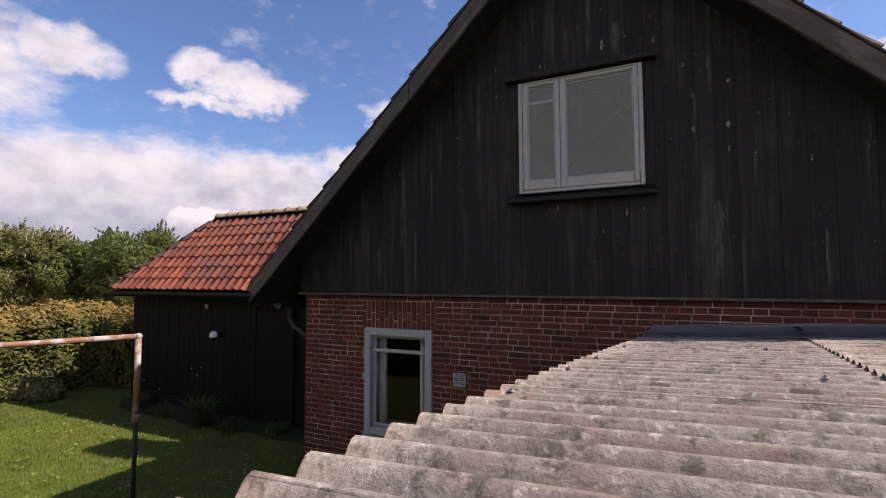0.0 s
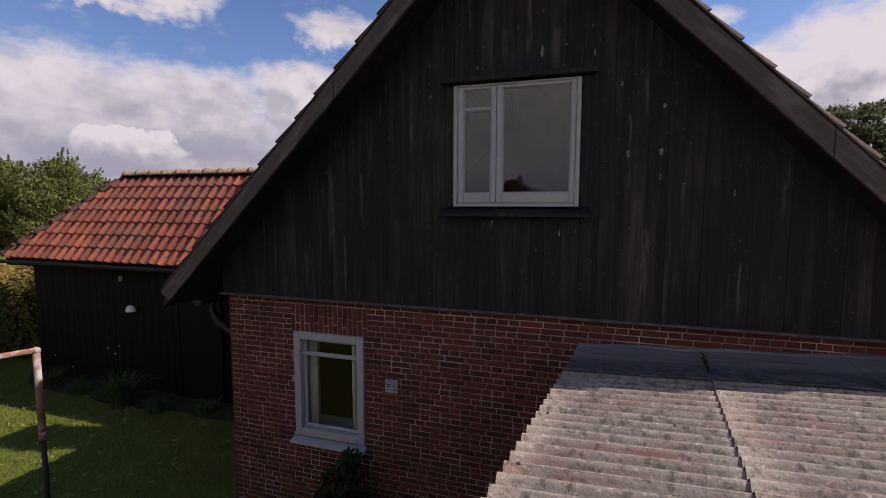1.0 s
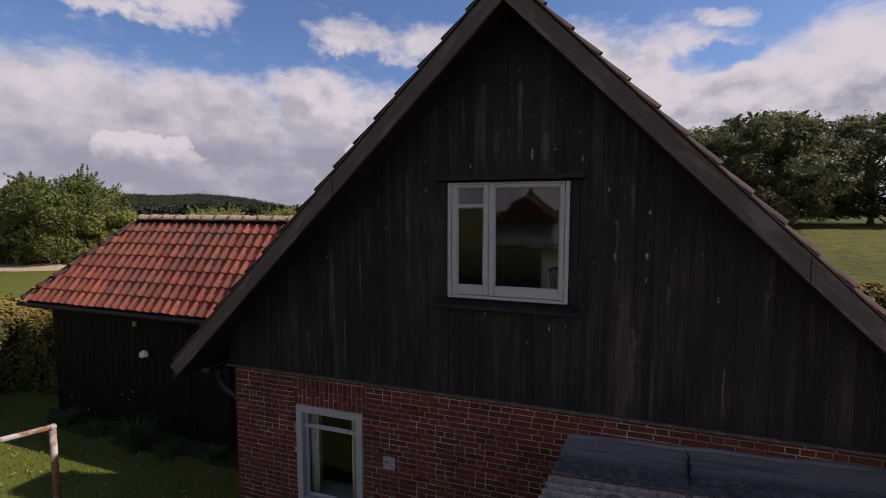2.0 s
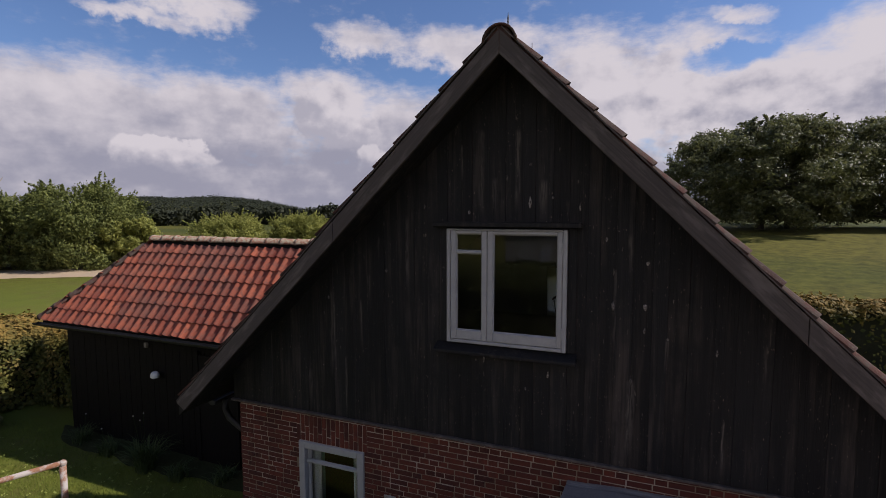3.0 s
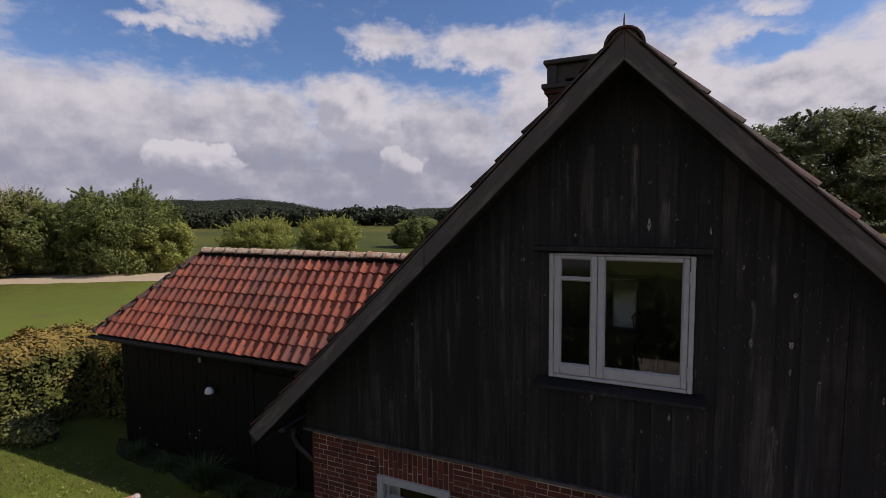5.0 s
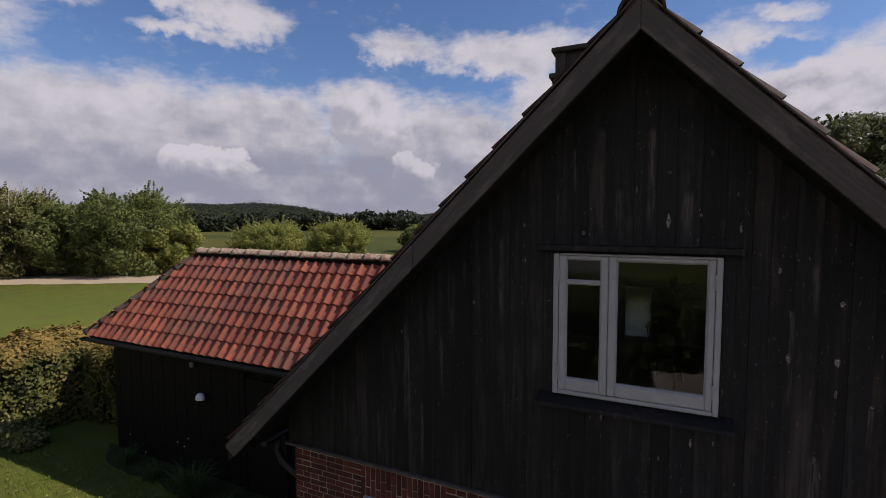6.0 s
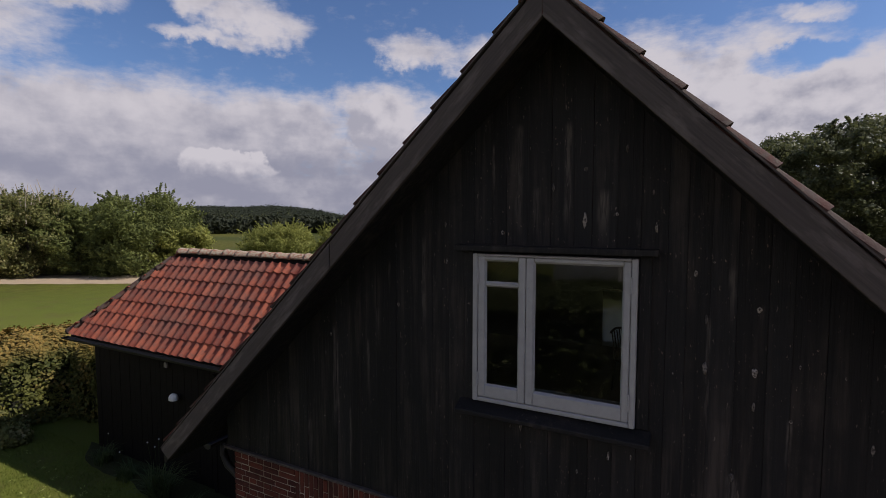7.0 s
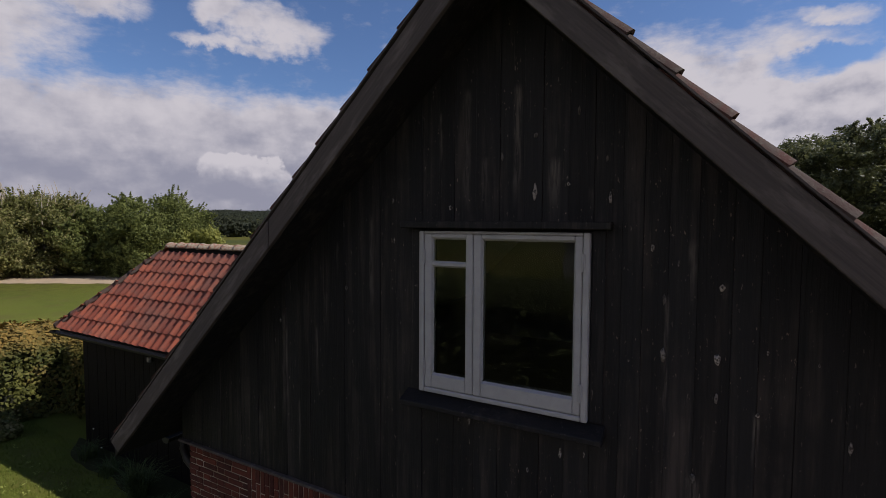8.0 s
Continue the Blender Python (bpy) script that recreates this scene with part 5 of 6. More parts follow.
    # Below the sleeve, dark iron stands in for the shade on the pipe.
    part("post", tube(bmesh.new(), [(0, 0, 0), (0, 0, 1.16)], 0.022, 12), IRON, fr, "lower post, coloured dark for the shade on it", smooth=True)
    part("post", tube(bmesh.new(), [(0, 0, 1.13), (0, 0, 1.955)], 0.030, 12), RUST, fr, smooth=True)
    part("rail", tube(bmesh.new(), [(d.x * 0.02, d.y * 0.02, 1.97), (d.x * L, d.y * L, 1.97)], 0.026, 12), RUST, fr, smooth=True)
    part("post", tube(bmesh.new(), [(d.x * L, d.y * L, 0), (d.x * L, d.y * L, 1.955)], 0.026, 12), RUST, fr, smooth=True)
    for q in (0, L):
        bm = bmesh.new()
        bmesh.ops.create_uvsphere(bm, u_segments=14, v_segments=8, radius=0.037, matrix=Matrix.Translation((d.x * q, d.y * q, 1.966)))
        part("elbow", bm, RUST, fr, smooth=True)
    part("sleeve", tube(bmesh.new(), [(0, 0, 1.10), (0, 0, 1.18)], 0.034, 12), RUST, fr, smooth=True)


make_fittings()


# ---- foliage ----
def leaf_quads(rng, centres, normals, size, stretch=1.6, jitter=0.9):
    """Bent leaf cards at centres, facing roughly along normals."""
    n = len(centres)
    d = normals + rng.normal(0, jitter, (n, 3))
    d /= np.linalg.norm(d, axis=1, keepdims=True)
    t = np.cross(d, rng.normal(0, 1, (n, 3)))
    t /= np.linalg.norm(t, axis=1, keepdims=True)
    b = np.cross(d, t)
    s = size * rng.uniform(0.6, 1.35, (n, 1))
    p0 = centres - t * s * stretch * 0.5
    p1 = centres + b * s * 0.5 - d * s * 0.12
    p2 = centres + t * s * stretch * 0.5
    p3 = centres - b * s * 0.5 - d * s * 0.12
    verts = np.stack([p0, p1, p2, p3], 1).reshape(-1, 3)
    k = np.arange(n)[:, None] * 4
    faces = np.concatenate([k + [0, 1, 2], k + [0, 2, 3]], 0)
    return verts, faces


def leaf_mesh(name, verts, faces, mat):
    me = bpy.data.meshes.new(name)
    me.from_pydata(verts.tolist(), [], faces.tolist())
    me.materials.append(mat)
    return me


def lobed_points(rng, n, lobes, flat=0.85):
    """Points in the outer shells of a heap of lobes (x, y, z, radius)."""
    lobes = np.array(lobes)
    pick = rng.choice(len(lobes), n, p=lobes[:, 3] ** 2 / (lobes[:, 3] ** 2).sum())
    v = rng.normal(0, 1, (n, 3))
    v /= np.linalg.norm(v, axis=1, keepdims=True)
    r = lobes[pick, 3] * rng.uniform(0.5, 1.0, n) ** 0.4
    r *= 1 + 0.15 * rng.normal(0, 1, n)
    return lobes[pick, :3] + v * r[:, None] * [1, 1, flat], v


def sprays(rng, base, out, reach, count, leaf, droop=0.0):
    """Leaves strung along slender shoots: starts, directions and lengths; they thin out towards the tips."""
    pick, u = rng.integers(0, len(base), count), rng.uniform(0.0, 1.0, (count, 1)) ** 0.85
    at = base[pick] + out[pick] * reach[pick] * u + rng.normal(0, leaf * 0.8, (count, 3)) * (1.2 - u)
    at[:, 2] -= droop * (reach[pick] * u * u)[:, 0]
    return at, out[pick] * 0.6 + rng.normal(0, 0.6, (count, 3)) + [0.2, 0.0, 0.6]


def make_tree(name, label, x, y, height, width, seed, mat, leaves_n, leaf, trunk=True, low=0.12, squash=1.0, category="tree", twigs=0):
    rng = np.random.default_rng(seed)
    z = float(ground_height(x, y))
    tree = thing(name, label, category, x, y, z - 0.05)
    lobes = []
    count = 360 if trunk else 170
    for i in range(count):
        h = rng.uniform(low, 0.95)
        prof = math.sqrt(max(0.02, 1 - ((h - 0.46) / 0.58) ** 2))
        a = rng.uniform(0, 2 * math.pi)
        uneven = 1.0 + 0.11 * math.sin(3 * a + seed) + 0.08 * math.sin(5 * a + 2.0 * seed + 6 * h)
        rr = width * 0.47 * prof * uneven * rng.uniform(0.0, 1.0) ** 0.4 * (0.95 if trunk else 0.90)
        lobes.append((rr * math.cos(a), rr * math.sin(a) * squash, h * height * 0.92, width * (rng.uniform(0.032, 0.068) if trunk else rng.uniform(0.050, 0.110))))
    heap = np.array(lobes)
    share = 0.50 if trunk else 0.60
    c, nrm = lobed_points(rng, int(leaves_n * share), lobes, 0.72 if trunk else 0.75)
    m = 800 if trunk else 480
    base = heap[rng.integers(0, count, m)]
    away = base[:, :3] * [1.0 / width, 1.0 / width, 0.0]
    if trunk:
        # leafy shoots that reach out of the crown and droop at the ends
        out = away * 2.4 + [0, 0, 0.50] + rng.normal(0, 0.35, (m, 3))
        reach = width * rng.uniform(0.045, 0.105, (m, 1))
    else:
        # short upright shoots
        out = away * 1.6 + [0, 0, 0.8] + rng.normal(0, 0.40, (m, 3))
        reach = base[:, 3:4] * rng.uniform(0.8, 1.9, (m, 1))
    out /= np.linalg.norm(out, axis=1, keepdims=True)
    c2, n2 = sprays(rng, base[:, :3], out, reach, int(leaves_n * (1 - share)), leaf, 0.35 if trunk else 0.0)
    c, nrm = np.concatenate([c, c2]), np.concatenate([nrm, n2])
    c[:, 2] = np.maximum(c[:, 2], 0.15)
    part("crown", leaf_mesh("crown", *leaf_quads(rng, c, nrm, leaf, 1.6, 0.45), mat), mat, tree)
    if trunk:
        r0 = height * 0.022
        bm = bmesh.new()
        tube(bm, [(0, 0, 0), (0.05 * width * 0.2, 0, height * 0.25), (-0.03 * width, 0.02 * width, height * 0.5), (0, 0, height * 0.82)], [r0 * 1.35, r0, r0 * 0.7, r0 * 0.2], 10)
        part("trunk", bm, BARK, tree, smooth=True)
        for i in range(0, count, 22):
            lx, ly, lz, _ = lobes[i]
            s = max(0.1, min(0.6, lz / height - 0.15))
            part("limb", tube(bmesh.new(), [(0, 0, height * s), (lx * 0.5, ly * 0.5, (lz + height * s) * 0.5), (lx, ly, lz)], [r0 * 0.5, r0 * 0.3, r0 * 0.08], 6), BARK, tree)
    else:
        bm = bmesh.new()
        for i in range(0, count, 6):
            lx, ly, lz, _ = lobes[i]
            tube(bm, [(lx * 0.1, ly * 0.1, 0), (lx * 0.5, ly * 0.5, lz * 0.55), (lx, ly, lz)], [0.06, 0.04, 0.012], 5)
        part("stems", bm, BARK, tree)
    if twigs:
        # bleached bare shoots standing out of the top
        for lx, ly, lz, r in heap[np.argsort(-heap[:, 2])][:twigs]:
            dx, dy, dz = rng.normal(0, 0.45), rng.normal(0, 0.45), rng.uniform(1.0, 1.9)
            bm = tube(bmesh.new(), [(lx, ly, lz - 0.6), (lx + dx * 0.5, ly + dy * 0.5, lz + dz * 0.55), (lx + dx, ly + dy, lz + dz)], [0.045, 0.035, 0.012], 5)
            part("bare_twig", bm, BLEACHED, tree, "pale bleached bare twig")
    return tree


# shrubs beyond the road
g = "shrubs beyond the road"
for label, x, y, h, w, seed, mat, n, lf in (
    ("tall loose willow shrub with pale bleached twigs beyond the road", -47.5, 12.0, 7.0, 9.4, 21, WILLOW_LEAF, 78000, 0.10),
    ("tall loose willow shrub with bleached bare shoots beyond the road", -45.5, 15.8, 7.1, 8.8, 22, WILLOW_LEAF, 78000, 0.10),
    ("dense round mid-green shrub beyond the road", -38.9, 21.0, 7.2, 9.8, 23, BUSH_LEAF, 88000, 0.105),
    ("dense green shrub beyond the road", -43.2, 18.8, 6.1, 8.0, 24, BUSH_LEAF, 70000, 0.105),
    ("loose olive-green shrub beyond the road", -53.0, 8.5, 6.9, 10.4, 25, WILLOW_LEAF, 60000, 0.12),
    ("loose olive-green shrub further along the road", -60.0, 4.0, 6.6, 11.5, 35, WILLOW_LEAF, 30000, 0.20),
    ("low yellow-green shrub beyond the road", -36.0, 22.6, 4.2, 5.5, 26, YELLOW_LEAF, 36000, 0.11),
    ("yellow-green shrub with upright shoots behind the outbuilding", -40.0, 37.5, 3.9, 9.0, 27, YELLOW_LEAF, 46000, 0.12),
    ("rounded olive-green shrub behind the outbuilding", -34.2, 42.5, 4.0, 8.0, 28, YELLOW_LEAF, 46000, 0.12),
    ("low green shrub in the field", -27.5, 52.0, 3.6, 7.0, 29, BUSH_LEAF, 26000, 0.18),
):
    tagged(make_tree("shrub", label, x, y, h, w, seed, mat, n, lf, trunk=False, low=0.05, category="shrub", twigs=34 if "bleached" in label else 0), group=g)

# trees in the rising pasture
g = "trees in the pasture"
for label, x, y, h, w, seed, n in (
    ("broad dark oak with a full crown down to the grass", 15.6, 57.0, 12.3, 21.5, 31, 190000),
    ("tall dark oak with an uneven crown", 29.0, 62.0, 13.2, 17.5, 32, 100000),
    ("dark oak behind its neighbours", 24.0, 74.0, 12.4, 19.0, 33, 36000),
    ("dark oak at the pasture's edge", 42.0, 66.0, 12.4, 19.0, 34, 30000),
):
    tagged(make_tree("oak_tree", label, x, y, h, w, seed, OAK_LEAF, n, 0.165, low=0.10), group=g)


# hedges
def make_hedge(name, label, a, b, thick, height, seed, count, leaf, mat=HEDGE_LEAF):
    rng = np.random.default_rng(seed)
    a, b = np.array(a, float), np.array(b, float)
    length = np.linalg.norm(b - a)
    d = (b - a) / length
    n = np.array([-d[1], d[0]])
    hedge = thing(name, label, "hedge", *a, 0)
    u = rng.uniform(0, length, count)
    # cross-section: upright sides that round over into a domed top
    q = rng.uniform(-1, 1, count)
    q = np.where(rng.uniform(0, 1, count) < 0.3, -np.abs(q), q)
    ang = q * 1.75
    cw, cz = np.sign(np.sin(ang)) * np.abs(np.sin(ang)) ** 0.75, np.clip(np.cos(ang), 0, 1) ** 0.55
    low = np.abs(ang) > 1.35
    drop = np.where(low, (np.abs(ang) - 1.35) / 0.40, 0.0)
    z = np.where(low, (1 - drop) * 0.785 * height, height * (0.62 + 0.38 * cz))
    lumps = 0.10 * np.sin(u * 2.1 + seed) + 0.07 * np.sin(u * 5.3 + z) + 0.06 * np.sin(u * 9.7 - z * 5.1)
    depth = np.abs(rng.normal(0, 0.10, count))
    w = cw * (thick / 2 + lumps - depth)
    z = z + np.where(low, 0, lumps * 0.5 - depth * 0.6) + rng.exponential(0.03, count)
    pos = np.stack([d[0] * u + n[0] * w, d[1] * u + n[1] * w, z], 1)
    nrm = np.stack([n[0] * cw, n[1] * cw, np.where(low, 0.25, 0.35 + cz)], 1)
    part("foliage", leaf_mesh("foliage", *leaf_quads(rng, pos, nrm, leaf, 1.5, 0.5), mat), mat, hedge)
    # Closed dark core added to block light and give the hedge's inner shade.
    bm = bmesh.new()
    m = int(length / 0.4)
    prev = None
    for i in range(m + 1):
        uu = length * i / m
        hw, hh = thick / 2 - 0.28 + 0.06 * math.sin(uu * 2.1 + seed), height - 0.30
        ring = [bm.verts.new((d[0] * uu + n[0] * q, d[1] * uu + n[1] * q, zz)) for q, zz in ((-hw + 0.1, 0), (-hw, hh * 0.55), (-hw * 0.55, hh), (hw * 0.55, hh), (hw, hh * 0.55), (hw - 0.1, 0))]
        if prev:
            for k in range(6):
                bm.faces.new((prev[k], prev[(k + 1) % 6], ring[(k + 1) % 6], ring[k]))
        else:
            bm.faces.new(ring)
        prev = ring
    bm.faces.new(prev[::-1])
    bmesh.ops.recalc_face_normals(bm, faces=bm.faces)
    part("twig_core", bm, HEDGE_CORE, hedge, "solid dark core standing in for the shade inside the hedge")
    return hedge


make_hedge("hedge", "clipped beech hedge turning yellow-brown on top beside the outbuilding", (-8.3, 3.45), (-12.6, 3.35), 1.5, 1.76, 41, 52000, 0.058)
make_hedge("hedge", "sunlit beech hedge turning yellow-brown where it bends along the lawn", (-12.0, 3.2), (-13.0, -2.6), 1.8, 1.88, 44, 76000, 0.06)
make_hedge("hedge", "clipped dark hedge with a brownish top along the pasture", (26.0, 12.6), (4.6, 12.6), 1.2, 1.95, 42, 24000, 0.085)


# distant woods and hill
def make_woods():
    rng = np.random.default_rng(51)
    hill = thing("wooded_hill", "distant low hill covered with dark woodland", "hill", -330, 330, 0, kind="structure")
    verts, faces = [], []
    nu, nv = 150, 24
    for i in range(nu + 1):
        az = radians(-72 + 90 * i / nu)
        deg = -72 + 90 * i / nu
        crest = 2.2 + 13.0 * math.exp(-((deg + 50.5) / 9.0) ** 4) + 4.0 * math.exp(-((deg + 42) / 4.0) ** 2) + 3.0 * math.exp(-((deg + 22) / 5.0) ** 2) + 0.7 * math.sin(deg * 0.9)
        for j in range(nv + 1):
            r = 330 + 260 * j / nv
            z = crest * math.sin(math.pi * min(1.0, 0.5 * (j / nv) + 0.02)) ** 0.8
            bump = 2.2 * noise.noise(Vector((deg * 1.7, r * 0.05, 3.1))) + 1.3 * noise.noise(Vector((deg * 4.9, r * 0.12, 7.7)))
            verts.append((math.sin(az) * r + 330, math.cos(az) * r - 330, z + bump * (0.2 + j / nv)))
    for i in range(nu):
        for j in range(nv):
            faces.append((i * (nv + 1) + j, (i + 1) * (nv + 1) + j, (i + 1) * (nv + 1) + j + 1, i * (nv + 1) + j + 1))
    part("slope", joined("slope", verts, faces), LAWN, hill, smooth=True)
    base = np.array(verts)
    pick = base[rng.integers(0, len(base), 110000)]
    pick = pick + rng.normal(0, 1, pick.shape) * [4, 4, 0.7] + [0, 0, 1.8]
    ob = part("woodland", leaf_mesh("woodland", *leaf_quads(rng, pick, np.tile([0.0, -0.4, 1.0], (len(pick), 1)), 1.25, 1.3, 0.35), FAR_LEAF), FAR_LEAF, hill)
    ob["kind"] = "stuff"
    # rows of far trees in the fields
    pos, nrm = [], []
    for i in range(150):
        deg = rng.uniform(-74, 24)
        r = rng.uniform(150, 230)
        if -56 < deg < -44 and rng.uniform() < 0.6:
            continue
        x, y = math.sin(radians(deg)) * r, math.cos(radians(deg)) * r
        h, w = rng.uniform(4.0, 6.5), rng.uniform(6, 11)
        lobes = [(x + rng.normal(0, w * 0.25), y + rng.normal(0, w * 0.25), float(ground_height(x, y)) + h * rng.uniform(0.2, 0.8), w * rng.uniform(0.15, 0.3)) for _ in range(9)]
        c, v = lobed_points(rng, 420, lobes)
        pos.append(c)
        nrm.append(v)
    pos, nrm = np.concatenate(pos), np.concatenate(nrm)
    pos[:, 2] = np.maximum(pos[:, 2], 0.1)
    woods = part("far_woods", leaf_mesh("far_woods", *leaf_quads(rng, pos, nrm, 1.0, 1.4, 0.7), FAR_LEAF), FAR_LEAF)
    tagged(woods, "dark line of far field trees", "trees", kind="stuff")


make_woods()


# a white ridge tent in the field
def make_tent(x, y):
    tent = thing("tent", "small white canvas ridge tent standing in the far field", "tent", x, y, float(ground_height(x, y)))
    for s in (-1, 1):
        bm = bmesh.new()
        prism(bm, [(0, 1.9), (s * 1.35, 0.0), (s * 1.37, 0.02), (0, 1.93)] if s > 0 else [(0, 1.93), (-1.37, 0.02), (-1.35, 0.0), (0, 1.9)], -1.6, 1.6)
        part("canvas", bm, CLOTH, tent)
    for y0 in (-1.6, 1.6):
        part("pole", tube(bmesh.new(), [(0, y0, 0), (0, y0, 2.0)], 0.025, 6), IRON, tent)


make_tent(-22.5, 49.5)


# soil bed along the outbuilding, toned dark to deepen the shade by the walls
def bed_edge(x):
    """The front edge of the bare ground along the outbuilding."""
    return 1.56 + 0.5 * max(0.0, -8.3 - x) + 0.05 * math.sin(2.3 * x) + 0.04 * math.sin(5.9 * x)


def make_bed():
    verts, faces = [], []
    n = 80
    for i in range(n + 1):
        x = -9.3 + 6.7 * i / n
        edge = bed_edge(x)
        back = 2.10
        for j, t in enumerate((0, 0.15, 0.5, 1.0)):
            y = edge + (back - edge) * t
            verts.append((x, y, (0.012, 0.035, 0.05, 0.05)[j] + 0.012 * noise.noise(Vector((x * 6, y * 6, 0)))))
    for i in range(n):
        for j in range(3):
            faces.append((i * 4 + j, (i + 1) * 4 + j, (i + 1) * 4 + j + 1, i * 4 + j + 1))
    tagged(part("planting_bed", joined("planting_bed", verts, faces), SOIL, smooth=True), "bare soil bed along the black walls, coloured dark for the shade there", "ground", kind="structure")


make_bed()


# plants by the outbuilding and under the lower window
def strap_plant(label, x, y, seed, n, height, spread, mat):
    rng = random.Random(seed)
    plant = thing("border_plant", label, "plant", x, y, 0, group="plants by the outbuilding")
    verts, faces = [], []
    for _ in range(n):
        a, lean, h = rng.uniform(0, 2 * math.pi), rng.uniform(0.2, 1.0) * spread, height * rng.uniform(0.6, 1.1)
        w = rng.uniform(0.008, 0.016)
        k = len(verts)
        bx, by = rng.uniform(-0.12, 0.12), rng.uniform(-0.12, 0.12)
        for i in range(5):
            t = i / 4
            r = lean * t ** 1.7
            z = h * (t - 0.42 * t ** 3)
            ww = w * (1 - t * 0.9)
            cx, cy = bx + r * math.cos(a), by + r * math.sin(a)
            verts += [(cx - math.sin(a) * ww, cy + math.cos(a) * ww, z), (cx + math.sin(a) * ww, cy - math.cos(a) * ww, z)]
        faces += [(k + 2 * i, k + 2 * i + 1, k + 2 * i + 3, k + 2 * i + 2) for i in range(4)]
    part("leaf_tuft", joined("leaf_tuft", verts, faces), mat, plant)
    bm = bmesh.new()
    heads = []
    for _ in range(3 if seed == 60 else seed % 2):
        a, r, z = rng.uniform(0, 6.28), rng.uniform(0.05, spread * 0.5), height * rng.uniform(0.95, 1.25)
        heads.append((r * math.cos(a), r * math.sin(a), z))
        tube(bm, [(0, 0, 0), (r * math.cos(a), r * math.sin(a), z)], 0.004, 5)
    part("flower_stems", bm, DARK_LEAF, plant)
    for x0, y0, z0 in heads:
        bm = bmesh.new()
        bmesh.ops.create_icosphere(bm, subdivisions=1, radius=0.013, matrix=Matrix.Translation((x0, y0, z0)))
        part("flower_head", bm, CLOTH, plant, "small pale flower head")


for i, (x, y, h, spread) in enumerate(((-6.15, 1.5, 0.85, 0.62), (-7.3, 1.65, 0.45, 0.35), (-5.4, 1.5, 0.40, 0.35), (-8.2, 1.75, 0.50, 0.4), (-4.6, 1.7, 0.35, 0.3))):
    strap_plant("clump of strap-leaved border plants beside the black outbuilding", x, y, 60 + i, 190 if h > 0.6 else 80, h, spread, BORDER_LEAF)


def leafy(name, label, category, x, y, lobes, n, leaf, mat, seed):
    rng = np.random.default_rng(seed)
    plant = thing(name, label, category, x, y, 0)
    c, v = lobed_points(rng, n, lobes)
    c[:, 2] = np.maximum(c[:, 2], 0.02)
    part("foliage", leaf_mesh("foliage", *leaf_quads(rng, c, v, leaf, 1.8, 0.8), mat), mat, plant)
    bm = bmesh.new()
    for lx, ly, lz, r in lobes:
        tube(bm, [(lx * 0.2, ly * 0.2, 0), (lx * 0.7, ly * 0.7, lz * 0.6), (lx, ly, lz)], [0.014, 0.010, 0.004], 6)
    part("stems", bm, BARK, plant)


leafy("wall_shrub", "dark leafy shrub growing up to the lower window's sill", "shrub", -1.05, -0.22,
      [(-0.1, 0, 0.3, 0.24), (0.12, 0.02, 0.35, 0.24), (-0.02, 0, 0.62, 0.20), (0.06, 0.02, 0.80, 0.13), (0.10, 0.04, 0.92, 0.09)], 1500, 0.042, DARK_LEAF, 71)
leafy("ground_cover", "bright leafy ground cover at the foot of the hedge", "plant", -11.5, 1.35,
      [(-1.2, 0.0, 0.2, 0.34), (-0.5, -0.1, 0.2, 0.36), (0.2, -0.1, 0.22, 0.36), (0.8, 0.0, 0.18, 0.3), (-2.0, 0.1, 0.25, 0.4)], 6500, 0.05, WILLOW_LEAF, 72)


# grass on the near lawn
def make_grass():
    rng = np.random.default_rng(81)
    n = 110000
    x, y = rng.uniform(-16, -2.56, n), rng.uniform(-4.5, 2.0, n)
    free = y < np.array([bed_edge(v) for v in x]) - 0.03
    x, y = x[free], y[free]
    n = len(x)
    h = rng.uniform(0.02, 0.055, n) * (1 + 0.5 * (rng.uniform(0, 1, n) > 0.97))
    a = rng.uniform(0, 2 * math.pi, n)
    w = rng.uniform(0.003, 0.007, n)
    lean = rng.uniform(0.1, 1.0, n) * h
    b = rng.uniform(0, 2 * math.pi, n)
    p0 = np.stack([x - w * np.cos(a), y - w * np.sin(a), 0 * x], 1)
    p1 = np.stack([x + w * np.cos(a), y + w * np.sin(a), 0 * x], 1)
    p2 = np.stack([x + lean * np.cos(b), y + lean * np.sin(b), h], 1)
    verts = np.stack([p0, p1, p2], 1).reshape(-1, 3)
    faces = np.arange(3 * n).reshape(-1, 3)
    grass = part("grass_blades", leaf_mesh("grass_blades", verts, faces, GRASS_BLADE), GRASS_BLADE)
    tagged(grass, "short mown lawn grass blades", "grass", kind="stuff")


make_grass()


# broad-leaved weeds and fallen leaves that fleck the lawn
def make_weeds():
    rng = np.random.default_rng(83)
    n = 620
    x, y = rng.uniform(-13, -3.2, n), rng.uniform(-4.0, 1.4, n)
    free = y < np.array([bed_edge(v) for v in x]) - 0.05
    x, y = x[free], y[free]
    k = 5
    at = np.stack([np.repeat(x, k), np.repeat(y, k), np.full(len(x) * k, 0.045)], 1) + rng.normal(0, 1, (len(x) * k, 3)) * [0.022, 0.022, 0.010]
    weeds = part("lawn_weeds", leaf_mesh("lawn_weeds", *leaf_quads(rng, at, np.tile([0.0, 0.0, 1.0], (len(at), 1)), 0.024, 1.6, 0.35), WEED_LEAF), WEED_LEAF)
    tagged(weeds, "pale yellow-green weeds and fallen leaves flecking the lawn", "weeds", kind="stuff")


make_weeds()


